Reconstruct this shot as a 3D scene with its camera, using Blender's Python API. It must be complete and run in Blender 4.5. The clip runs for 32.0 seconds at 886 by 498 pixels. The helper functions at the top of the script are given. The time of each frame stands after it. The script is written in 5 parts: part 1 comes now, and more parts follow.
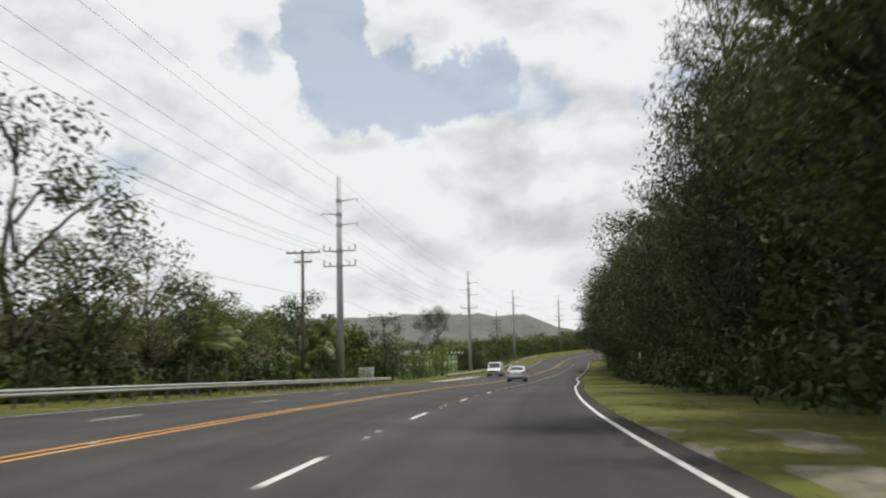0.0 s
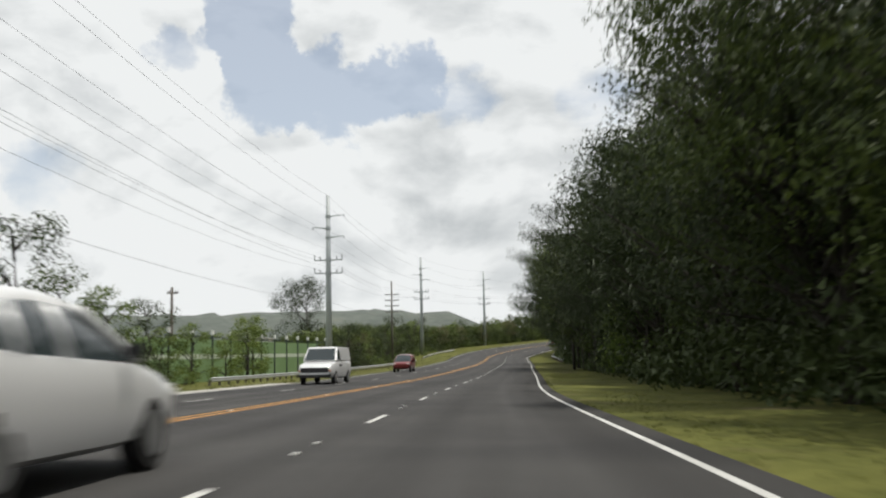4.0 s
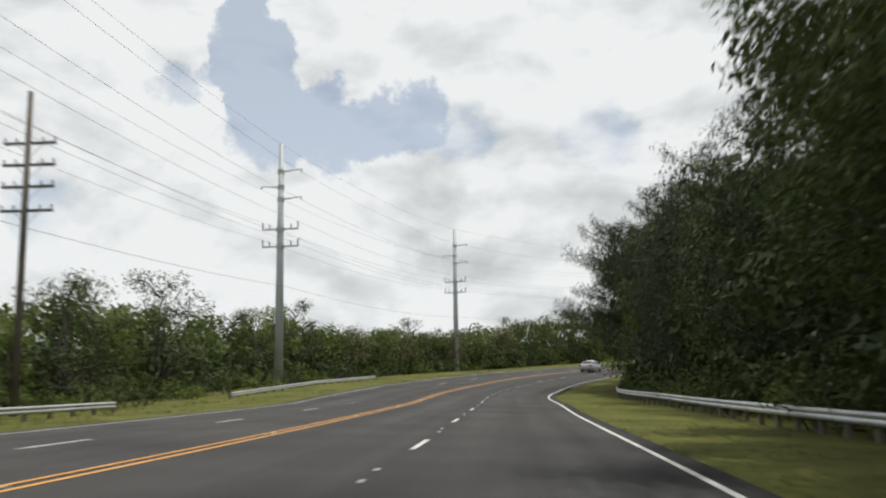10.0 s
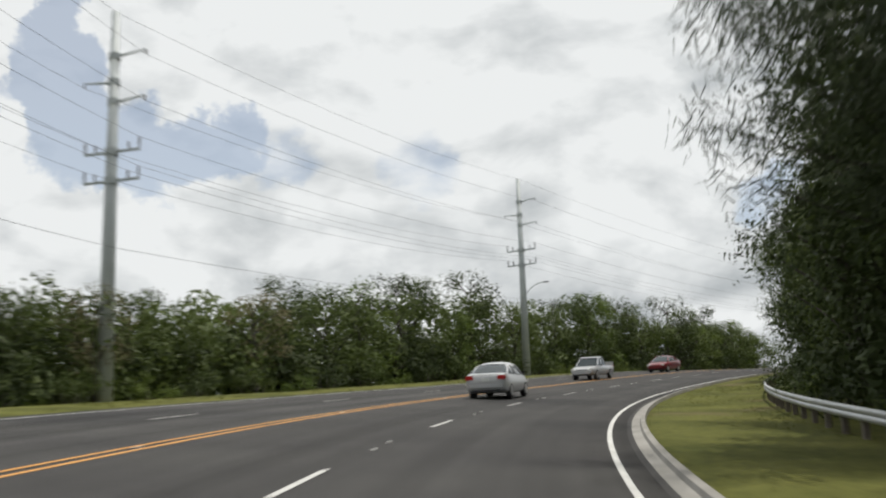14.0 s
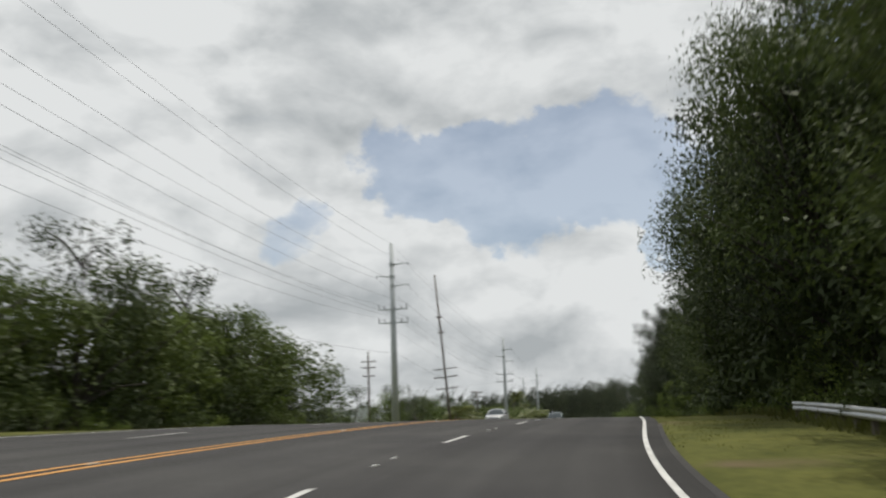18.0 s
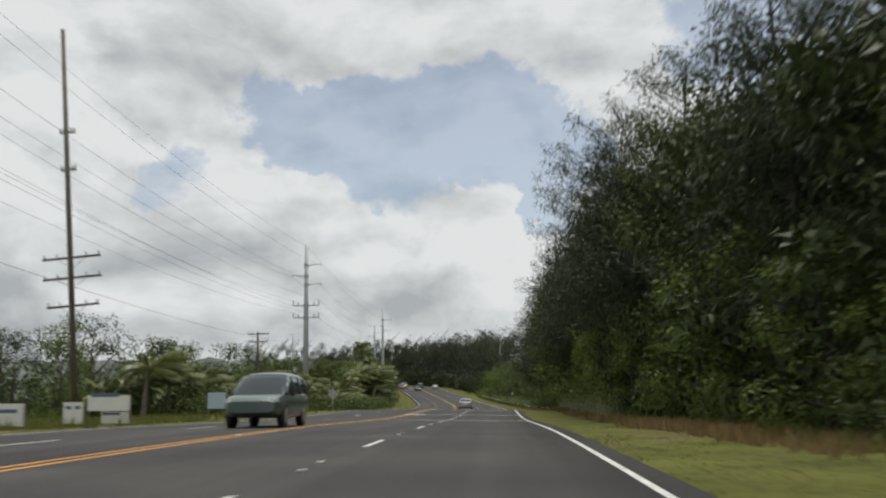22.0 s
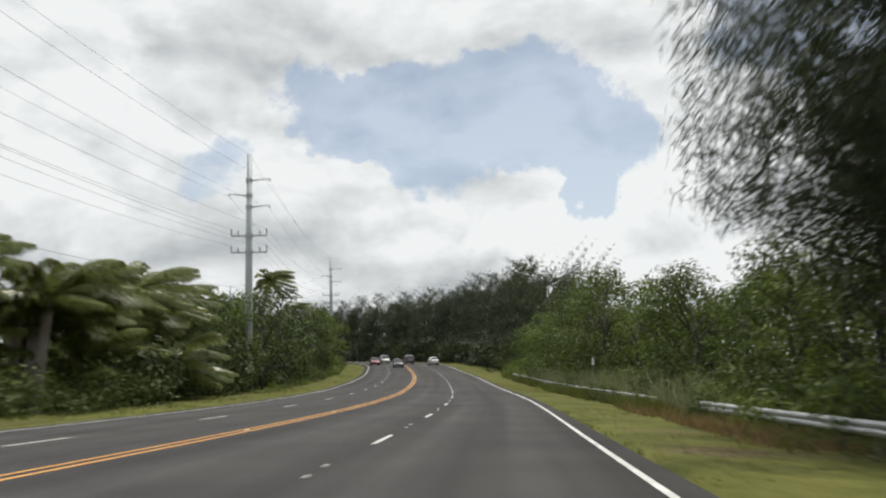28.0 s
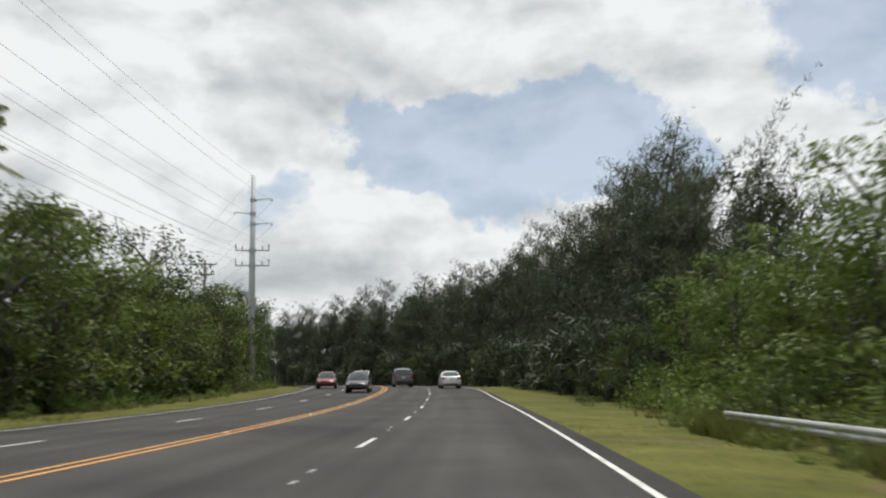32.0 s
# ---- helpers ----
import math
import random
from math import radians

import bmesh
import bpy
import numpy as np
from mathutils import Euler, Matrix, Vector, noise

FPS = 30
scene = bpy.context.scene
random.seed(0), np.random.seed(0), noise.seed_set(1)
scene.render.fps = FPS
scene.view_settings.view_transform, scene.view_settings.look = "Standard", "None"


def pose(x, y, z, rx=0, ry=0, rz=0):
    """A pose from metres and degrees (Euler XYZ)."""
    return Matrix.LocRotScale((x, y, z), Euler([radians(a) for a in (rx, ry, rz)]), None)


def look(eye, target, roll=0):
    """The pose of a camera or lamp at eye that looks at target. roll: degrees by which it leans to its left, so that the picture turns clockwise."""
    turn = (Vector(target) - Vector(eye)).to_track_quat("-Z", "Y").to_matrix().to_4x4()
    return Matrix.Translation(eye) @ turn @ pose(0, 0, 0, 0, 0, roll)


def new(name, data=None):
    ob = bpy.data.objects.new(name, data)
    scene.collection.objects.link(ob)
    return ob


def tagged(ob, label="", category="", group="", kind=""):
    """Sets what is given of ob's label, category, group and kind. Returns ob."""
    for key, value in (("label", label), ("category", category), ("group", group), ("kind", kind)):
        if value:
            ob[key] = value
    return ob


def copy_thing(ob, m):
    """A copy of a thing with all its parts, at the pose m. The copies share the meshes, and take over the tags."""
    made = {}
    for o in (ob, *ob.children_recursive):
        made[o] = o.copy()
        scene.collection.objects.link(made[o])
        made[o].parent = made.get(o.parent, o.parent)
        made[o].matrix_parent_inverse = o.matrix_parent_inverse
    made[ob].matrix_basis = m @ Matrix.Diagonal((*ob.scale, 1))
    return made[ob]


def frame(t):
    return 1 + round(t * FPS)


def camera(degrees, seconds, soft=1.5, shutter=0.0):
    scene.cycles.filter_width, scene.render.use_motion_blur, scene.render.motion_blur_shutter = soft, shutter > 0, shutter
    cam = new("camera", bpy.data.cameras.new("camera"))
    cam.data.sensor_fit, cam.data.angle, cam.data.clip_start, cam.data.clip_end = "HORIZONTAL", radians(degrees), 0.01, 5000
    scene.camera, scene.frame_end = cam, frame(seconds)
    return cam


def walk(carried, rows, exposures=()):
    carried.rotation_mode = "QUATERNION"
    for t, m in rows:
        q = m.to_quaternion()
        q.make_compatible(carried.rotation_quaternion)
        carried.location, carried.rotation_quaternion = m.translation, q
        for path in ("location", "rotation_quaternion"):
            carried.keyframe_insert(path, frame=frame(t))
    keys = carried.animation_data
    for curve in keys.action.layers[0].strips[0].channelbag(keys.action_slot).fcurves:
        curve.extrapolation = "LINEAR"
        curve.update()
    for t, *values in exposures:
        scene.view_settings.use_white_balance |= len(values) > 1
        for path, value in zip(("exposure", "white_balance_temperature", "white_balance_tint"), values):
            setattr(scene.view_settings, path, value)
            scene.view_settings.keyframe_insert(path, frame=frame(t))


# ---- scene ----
cam = camera(50.80, 32.0, soft=2.1, shutter=0.5)
PATH = [
    (0, (0.00, -0.00, 0.00), (-1.493, 9.823, 1.130), -1.28),
    (0.5, (-0.81, 11.42, -0.18), (-2.124, 21.259, 1.057), -1.52),
    (1, (-1.53, 22.83, -0.37), (-2.672, 32.698, 0.765), -0.82),
    (1.5, (-1.98, 34.18, -0.60), (-3.002, 44.063, 0.489), -0.77),
    (2, (-2.29, 45.53, -0.85), (-3.221, 55.410, 0.354), -0.94),
    (2.5, (-2.49, 56.92, -1.08), (-3.369, 66.814, 0.092), -0.91),
    (3, (-2.64, 68.39, -1.33), (-3.416, 78.285, -0.109), -1.59),
    (3.5, (-2.81, 79.98, -1.64), (-3.524, 89.888, -0.481), -1.24),
    (4.5, (-3.24, 103.79, -2.15), (-3.924, 113.707, -1.043), -1.37),
    (5.5, (-3.62, 127.64, -2.47), (-4.302, 137.541, -1.262), -1.92),
    (6, (-3.75, 139.27, -2.56), (-4.383, 149.161, -1.207), -2.08),
    (6.5, (-3.50, 150.73, -2.64), (-4.136, 160.626, -1.329), -1.88),
    (7, (-3.22, 161.96, -2.68), (-3.886, 171.834, -1.280), -1.29),
    (7.5, (-3.21, 172.88, -2.62), (-3.920, 182.762, -1.283), -1.64),
    (8, (-3.17, 183.83, -2.69), (-3.919, 193.707, -1.297), -1.55),
    (8.5, (-3.09, 194.86, -2.84), (-3.907, 204.718, -1.375), -1.57),
    (9, (-2.96, 206.08, -2.91), (-3.781, 215.935, -1.452), -1.14),
    (9.5, (-2.76, 217.54, -2.79), (-3.537, 227.401, -1.317), -0.41),
    (10, (-2.55, 229.15, -2.66), (-3.241, 239.012, -1.158), -0.79),
    (10.5, (-2.38, 240.84, -2.65), (-3.041, 250.715, -1.226), -0.59),
    (11, (-2.34, 252.52, -2.67), (-3.015, 262.380, -1.141), -0.78),
    (11.5, (-2.13, 264.26, -2.57), (-2.808, 274.117, -1.038), -0.73),
    (12, (-1.87, 276.00, -2.40), (-2.544, 285.855, -0.824), -1.09),
    (12.5, (-1.75, 287.72, -2.20), (-2.313, 297.598, -0.716), -1.36),
    (13, (-1.44, 299.36, -1.91), (-1.330, 309.214, -0.191), -1.90),
    (13.5, (-0.61, 310.84, -1.48), (0.068, 320.667, 0.258), -1.82),
    (14.5, (3.54, 333.93, -0.45), (5.394, 343.592, 1.332), -2.06),
    (15.5, (10.49, 355.97, 0.54), (13.580, 365.302, 2.353), -2.68),
    (16, (14.82, 366.13, 0.93), (18.552, 375.231, 2.737), -3.07),
    (16.5, (19.79, 376.07, 1.53), (24.048, 384.941, 3.325), -2.50),
    (17, (25.35, 385.79, 2.18), (30.107, 394.385, 4.079), -3.03),
    (17.5, (31.38, 395.41, 2.71), (36.638, 403.703, 4.611), -3.07),
    (18, (38.04, 404.63, 3.19), (43.851, 412.540, 5.099), -2.05),
    (18.5, (45.62, 413.07, 3.65), (51.970, 420.582, 5.458), -1.33),
    (19, (53.68, 421.06, 4.05), (60.418, 428.205, 5.952), -1.90),
    (19.5, (61.91, 428.82, 4.36), (68.711, 435.917, 6.229), -1.63),
    (20, (70.15, 436.36, 4.58), (76.960, 443.508, 6.145), -0.29),
    (20.5, (77.97, 443.66, 4.66), (84.830, 450.768, 6.247), -0.47),
    (21, (85.83, 450.96, 4.67), (92.723, 458.057, 6.099), -0.83),
    (21.5, (94.05, 458.45, 4.63), (100.908, 465.574, 6.148), -1.46),
    (22, (102.51, 466.15, 4.55), (109.361, 473.299, 5.971), -0.80),
    (22.5, (111.21, 474.12, 4.42), (118.099, 481.258, 5.733), -1.34),
    (23, (120.12, 482.34, 4.22), (127.011, 489.483, 5.438), -1.56),
    (23.5, (129.20, 490.82, 3.92), (136.083, 497.965, 5.160), -1.52),
    (24, (138.41, 499.48, 3.62), (145.280, 506.638, 4.867), -1.37),
    (24.5, (147.69, 508.28, 3.50), (154.493, 515.505, 4.752), -0.42),
    (25, (157.07, 517.08, 3.43), (163.828, 524.350, 4.643), -0.40),
    (25.5, (166.55, 525.70, 3.31), (173.264, 533.010, 4.510), -1.22),
    (26.5, (185.38, 543.08, 2.66), (192.020, 550.455, 3.886), -1.60),
    (27.5, (204.03, 560.93, 1.81), (210.586, 568.373, 3.080), -1.30),
    (28, (213.27, 570.15, 1.44), (219.784, 577.625, 2.717), -1.29),
    (28.5, (222.33, 579.38, 1.19), (228.800, 586.891, 2.495), -1.17),
    (29, (231.34, 588.62, 1.02), (237.759, 596.175, 2.332), -1.06),
    (29.5, (240.47, 597.83, 0.96), (246.841, 605.426, 2.303), -1.24),
    (30, (249.49, 607.16, 0.93), (255.767, 614.810, 2.347), -1.50),
    (30.5, (258.11, 616.79, 0.83), (264.317, 624.499, 2.250), -1.46),
    (31, (266.55, 626.55, 0.78), (272.685, 634.302, 2.274), -1.33),
    (31.5, (274.90, 636.33, 0.92), (280.974, 644.123, 2.455), -1.21),
    (32, (283.21, 646.13, 1.12), (289.207, 653.963, 2.731), -1.10),
]
walk(cam, [(t, look(eye, target, roll)) for t, eye, target, roll in PATH],
     [(0, 0.05), (16.5, 0.0), (18.5, -0.18), (21.5, -0.18), (24, 0.08), (32, 0.08)])

# ---- world, sun ----
SUN_AZ, SUN_EL = 66.0, 73.0      # degrees clockwise from +y, and above the horizon


def toward(az, el):
    a, e = radians(az), radians(el)
    return Vector((math.sin(a) * math.cos(e), math.cos(a) * math.cos(e), math.sin(e)))


world = bpy.data.worlds.new("world")
scene.world = world
world.use_nodes = True
wt = world.node_tree
wn, wl = wt.nodes, wt.links
wn.clear()


def wnode(kind, **values):
    n = wn.new(kind)
    for key, v in values.items():
        if key in n.inputs:
            n.inputs[key].default_value = v
    return n


def wmath(op, a, b=None, clamp=False):
    n = wn.new("ShaderNodeMath")
    n.operation, n.use_clamp = op, clamp
    for k, v in enumerate((a, b)):
        if v is None:
            continue
        if isinstance(v, (int, float)):
            n.inputs[k].default_value = v
        else:
            wl.new(v, n.inputs[k])
    return n.outputs[0]


wcoord = wn.new("ShaderNodeTexCoord")
ways = wcoord.outputs["Generated"]
sky = wn.new("ShaderNodeTexSky")
sky.sky_type, sky.sun_disc = "NISHITA", False
sky.sun_elevation, sky.sun_rotation = radians(SUN_EL), radians(SUN_AZ)
sky.air_density, sky.dust_density = 1.0, 0.4

# cloud fields: the larger billows, their fine edges, and the shaded bases
warp = wnode("ShaderNodeTexNoise", Scale=5.0, Detail=3.0)
wl.new(ways, warp.inputs["Vector"])
shift = wn.new("ShaderNodeVectorMath")
shift.operation = "MULTIPLY_ADD"
wl.new(warp.outputs["Color"], shift.inputs[0])
shift.inputs[1].default_value = (0.10, 0.10, 0.06)
wl.new(ways, shift.inputs[2])
stretch = wn.new("ShaderNodeMapping")
stretch.inputs["Scale"].default_value = (1.0, 1.0, 1.9)
wl.new(shift.outputs[0], stretch.inputs["Vector"])
billow = wnode("ShaderNodeTexNoise", Scale=5.5, Detail=9.0, Roughness=0.52)
wl.new(stretch.outputs[0], billow.inputs["Vector"])
shade = wnode("ShaderNodeTexNoise", Scale=4.2, Detail=3.5, Roughness=0.5)
wl.new(stretch.outputs[0], shade.inputs["Vector"])

# gaps of blue between the clouds: direction (azimuth, elevation) and radius in degrees
GAPS = [(-15.9, 21.5, 1.2), (-16.0, 18.4, 1.3), (-14.6, 15.6, 1.8), (-10.4, 15.7, 1.9), (-6.4, 16.5, 1.3, 0.8), (-20, 17.6, 1.1, 0.6),
        (-28, 10.4, 1.6, 0.4), (-15.4, 24.5, 1.2), (6, 14.8, 1.9, 0.5), (27.2, 11.9, 1.2, 0.5), (-2.8, 15.2, 1.2, 0.35), (34.6, 15.5, 2.0),
        (38, 15.0, 2.1), (42, 15.2, 2.5), (46.3, 15.3, 2.4), (50.8, 13.8, 2.1), (50.1, 11, 1.1), (62.5, 20.5, 2.8), (68, 18.8, 3.2)]
# heavy cloud with a grey underside
BASES = [(31, 21.5, 4.5), (36.5, 21.5, 4.5), (41, 22, 4.0), (26.5, 18, 2.4), (-6.2, 11.2, 2.2), (30.0, 4.0, 4.0), (20.0, 4.0, 4.0), (12.0, 4.5, 4.0), (24, 6.5, 4.5), (34, 5.0, 4.0), (41, 4.0, 3.0)]


def lobe(az, el, size, weight=1.0):
    n = wn.new("ShaderNodeVectorMath")
    n.operation = "DOT_PRODUCT"
    wl.new(wobbled, n.inputs[0])
    n.inputs[1].default_value = toward(az, el)
    m = wn.new("ShaderNodeMapRange")
    m.interpolation_type = "SMOOTHSTEP"
    wl.new(n.outputs["Value"], m.inputs["Value"])
    m.inputs["From Min"].default_value = math.cos(radians(size * 2.1))
    m.inputs["From Max"].default_value = math.cos(radians(size * 0.1))
    m.inputs["To Max"].default_value = weight
    return m.outputs[0]


ragged = wnode("ShaderNodeTexNoise", Scale=14.0, Detail=9.0, Roughness=0.6)
wl.new(ways, ragged.inputs["Vector"])
wob = wn.new("ShaderNodeVectorMath")
wob.operation = "MULTIPLY_ADD"
wl.new(ragged.outputs["Color"], wob.inputs[0])
wob.inputs[1].default_value = (0.13, 0.13, 0.13)
back = wn.new("ShaderNodeVectorMath")
back.operation = "ADD"
wl.new(ways, back.inputs[0])
back.inputs[1].default_value = (-0.065, -0.065, -0.065)
wl.new(back.outputs[0], wob.inputs[2])
unit = wn.new("ShaderNodeVectorMath")
unit.operation = "NORMALIZE"
wl.new(wob.outputs[0], unit.inputs[0])
wobbled = unit.outputs[0]

gap = None
for g in GAPS:
    v = lobe(*g)
    gap = v if gap is None else wmath("ADD", gap, v)
gap = wmath("MINIMUM", gap, 1.05)
base_dark = None
for g in BASES:
    v = lobe(*g)
    base_dark = v if base_dark is None else wmath("MAXIMUM", base_dark, v)
cover = wmath("SUBTRACT", wmath("MULTIPLY", billow.outputs["Fac"], 1.7), wmath("MULTIPLY", gap, 1.0))
mask = wn.new("ShaderNodeMapRange")
mask.interpolation_type = "SMOOTHSTEP"
wl.new(cover, mask.inputs["Value"])
mask.inputs["From Min"].default_value, mask.inputs["From Max"].default_value = 0.12, 0.60
mask.inputs["To Min"].default_value = 0.46
# relief: the billows are brighter on the side of the sun
nudge = wn.new("ShaderNodeVectorMath")
nudge.operation = "ADD"
wl.new(stretch.outputs[0], nudge.inputs[0])
nudge.inputs[1].default_value = toward(SUN_AZ, SUN_EL) * 0.05
billow_sun = wnode("ShaderNodeTexNoise", Scale=5.5, Detail=9.0, Roughness=0.52)
wl.new(nudge.outputs[0], billow_sun.inputs["Vector"])
relief = wmath("MULTIPLY", wmath("SUBTRACT", billow_sun.outputs["Fac"], billow.outputs["Fac"]), 3.5)
grey = wmath("ADD", wmath("ADD", wmath("MULTIPLY", base_dark, 0.50), relief), wmath("MULTIPLY", wmath("SUBTRACT", shade.outputs["Fac"], 0.49), 1.4), True)
cloud_tone = wn.new("ShaderNodeMix")
cloud_tone.data_type = "RGBA"
wl.new(grey, cloud_tone.inputs["Factor"])
cloud_tone.inputs["A"].default_value = (8.3, 8.5, 8.5, 1)
cloud_tone.inputs["B"].default_value = (4.5, 4.8, 4.95, 1)
blend = wn.new("ShaderNodeMix")
blend.data_type = "RGBA"
wl.new(mask.outputs[0], blend.inputs["Factor"])
wl.new(sky.outputs[0], blend.inputs["A"])
wl.new(cloud_tone.outputs["Result"], blend.inputs["B"])
bg = wn.new("ShaderNodeBackground")
bg.inputs["Strength"].default_value = 0.1
wl.new(blend.outputs["Result"], bg.inputs["Color"])
wout = wn.new("ShaderNodeOutputWorld")
wl.new(bg.outputs[0], wout.inputs[0])

sun_data = bpy.data.lights.new("sun", "SUN")
sun_data.energy, sun_data.angle, sun_data.color = 3.5, radians(0.6), (1.0, 0.95, 0.86)
sun = new("sun", sun_data)
sun.matrix_world = look(toward(SUN_AZ, SUN_EL) * 400, (0, 0, 0))

# ---- materials ----
def material(name, color, rough=0.8, metal=0.0):
    m = bpy.data.materials.new(name)
    m.use_nodes = True
    b = m.node_tree.nodes["Principled BSDF"]
    b.inputs["Base Color"].default_value = (*color, 1)
    b.inputs["Roughness"].default_value = rough
    b.inputs["Metallic"].default_value = metal
    return m


def varied(name, low, high, scale=4.0, rough=0.85, metal=0.0, fine=60.0, bump=0.2, spots=None, detail=5.0, worn=0.5, each=0.0):
    """A surface whose colour runs between two tones at two scales, with fine relief; spots: a third tone in patches."""
    m = material(name, low, rough, metal)
    t = m.node_tree
    n, l = t.nodes, t.links
    b = n["Principled BSDF"]
    co = n.new("ShaderNodeTexCoord")
    big = n.new("ShaderNodeTexNoise")
    big.inputs["Scale"].default_value, big.inputs["Detail"].default_value = scale, detail
    l.new(co.outputs["Object"], big.inputs["Vector"])
    small = n.new("ShaderNodeTexNoise")
    small.inputs["Scale"].default_value, small.inputs["Detail"].default_value = fine, 3
    l.new(co.outputs["Object"], small.inputs["Vector"])
    sum_ = n.new("ShaderNodeMath")
    sum_.operation = "MULTIPLY_ADD"
    l.new(small.outputs["Fac"], sum_.inputs[0])
    sum_.inputs[1].default_value = 0.6
    l.new(big.outputs["Fac"], sum_.inputs[2])
    value = sum_.outputs[0]
    if each:
        info = n.new("ShaderNodeObjectInfo")
        add = n.new("ShaderNodeMath")
        add.operation = "MULTIPLY_ADD"
        l.new(info.outputs["Random"], add.inputs[0])
        add.inputs[1].default_value = each
        l.new(value, add.inputs[2])
        value = add.outputs[0]
    ramp = n.new("ShaderNodeMapRange")
    ramp.inputs["From Min"].default_value, ramp.inputs["From Max"].default_value = 0.8 - worn / 2 + each / 2, 0.8 + worn / 2 + each / 2
    l.new(value, ramp.inputs["Value"])
    mix = n.new("ShaderNodeMix")
    mix.data_type = "RGBA"
    l.new(ramp.outputs[0], mix.inputs["Factor"])
    mix.inputs["A"].default_value, mix.inputs["B"].default_value = (*low, 1), (*high, 1)
    out = mix.outputs["Result"]
    if spots:
        patch = n.new("ShaderNodeTexNoise")
        patch.inputs["Scale"].default_value, patch.inputs["Detail"].default_value = spots[1], 6
        l.new(co.outputs["Object"], patch.inputs["Vector"])
        edge = n.new("ShaderNodeMapRange")
        edge.inputs["From Min"].default_value, edge.inputs["From Max"].default_value = spots[2], spots[2] + 0.12
        l.new(patch.outputs["Fac"], edge.inputs["Value"])
        over = n.new("ShaderNodeMix")
        over.data_type = "RGBA"
        l.new(edge.outputs[0], over.inputs["Factor"])
        l.new(out, over.inputs["A"])
        over.inputs["B"].default_value = (*spots[0], 1)
        out = over.outputs["Result"]
    l.new(out, b.inputs["Base Color"])
    if bump:
        bp = n.new("ShaderNodeBump")
        bp.inputs["Strength"].default_value, bp.inputs["Distance"].default_value = bump, 0.02
        l.new(small.outputs["Fac"], bp.inputs["Height"])
        l.new(bp.outputs[0], b.inputs["Normal"])
    return m


def foliage(name, dark, light, through_light=0.25, rough=0.6, gloss=0.22):
    """Leaves: tone varies leaf by leaf and tree by tree, and some light passes through."""
    m = material(name, dark, rough)
    t = m.node_tree
    n, l = t.nodes, t.links
    b = n["Principled BSDF"]
    b.inputs["Specular IOR Level"].default_value = gloss
    geo, info = n.new("ShaderNodeNewGeometry"), n.new("ShaderNodeObjectInfo")
    add = n.new("ShaderNodeMath")
    add.operation = "MULTIPLY_ADD"
    l.new(info.outputs["Random"], add.inputs[0])
    add.inputs[1].default_value = 1.0
    l.new(geo.outputs["Random Per Island"], add.inputs[2])
    half = n.new("ShaderNodeMath")
    half.operation = "MULTIPLY"
    half.inputs[1].default_value = 0.5
    l.new(add.outputs[0], half.inputs[0])
    mix = n.new("ShaderNodeMix")
    mix.data_type = "RGBA"
    l.new(half.outputs[0], mix.inputs["Factor"])
    mix.inputs["A"].default_value, mix.inputs["B"].default_value = (*dark, 1), (*light, 1)
    l.new(mix.outputs["Result"], b.inputs["Base Color"])
    tr = n.new("ShaderNodeBsdfTranslucent")
    l.new(mix.outputs["Result"], tr.inputs["Color"])
    ms = n.new("ShaderNodeMixShader")
    ms.inputs[0].default_value = through_light
    l.new(b.outputs[0], ms.inputs[1])
    l.new(tr.outputs[0], ms.inputs[2])
    l.new(ms.outputs[0], n["Material Output"].inputs[0])
    return m


ASPHALT = varied("asphalt", (0.036, 0.035, 0.036), (0.060, 0.059, 0.057), 0.25, 0.9, fine=90, bump=0.5, spots=((0.031, 0.031, 0.032), 0.09, 0.56))
GRASS = varied("grass_ground", (0.046, 0.054, 0.012), (0.126, 0.127, 0.034), 0.35, 0.95, fine=4, bump=0.8, spots=((0.115, 0.092, 0.05), 0.22, 0.60))
BLADES = foliage("grass_blades", (0.068, 0.082, 0.016), (0.146, 0.152, 0.040), 0.3)
PALE_CANE = foliage("cane_grass", (0.12, 0.14, 0.06), (0.36, 0.37, 0.22), 0.3)
DRYGRASS = foliage("dry_grass", (0.16, 0.11, 0.05), (0.34, 0.25, 0.12), 0.3)
ASPHALT.node_tree.nodes["Principled BSDF"].inputs["Specular IOR Level"].default_value = 0.2
# long streaks along the lanes: worn wheel tracks and oil
at_, al_ = ASPHALT.node_tree.nodes, ASPHALT.node_tree.links
uvn = at_.new("ShaderNodeUVMap")
uvn.uv_map = "lanes"
lane_map = at_.new("ShaderNodeMapping")
lane_map.inputs["Scale"].default_value = (0.95, 0.012, 1.0)
al_.new(uvn.outputs[0], lane_map.inputs["Vector"])
streak = at_.new("ShaderNodeTexNoise")
streak.inputs["Scale"].default_value, streak.inputs["Detail"].default_value = 1.0, 4.0
al_.new(lane_map.outputs[0], streak.inputs["Vector"])
tone = at_.new("ShaderNodeMapRange")
tone.inputs["From Min"].default_value, tone.inputs["From Max"].default_value = 0.32, 0.68
tone.inputs["To Min"].default_value, tone.inputs["To Max"].default_value = 0.72, 1.25
al_.new(streak.outputs["Fac"], tone.inputs["Value"])
base_socket = at_["Principled BSDF"].inputs["Base Color"]
worn_mix = at_.new("ShaderNodeVectorMath")
worn_mix.operation = "SCALE"
al_.new(base_socket.links[0].from_socket, worn_mix.inputs[0])
al_.new(tone.outputs[0], worn_mix.inputs["Scale"])
al_.new(worn_mix.outputs[0], base_socket)
GRASS.node_tree.nodes["Principled BSDF"].inputs["Specular IOR Level"].default_value = 0.1
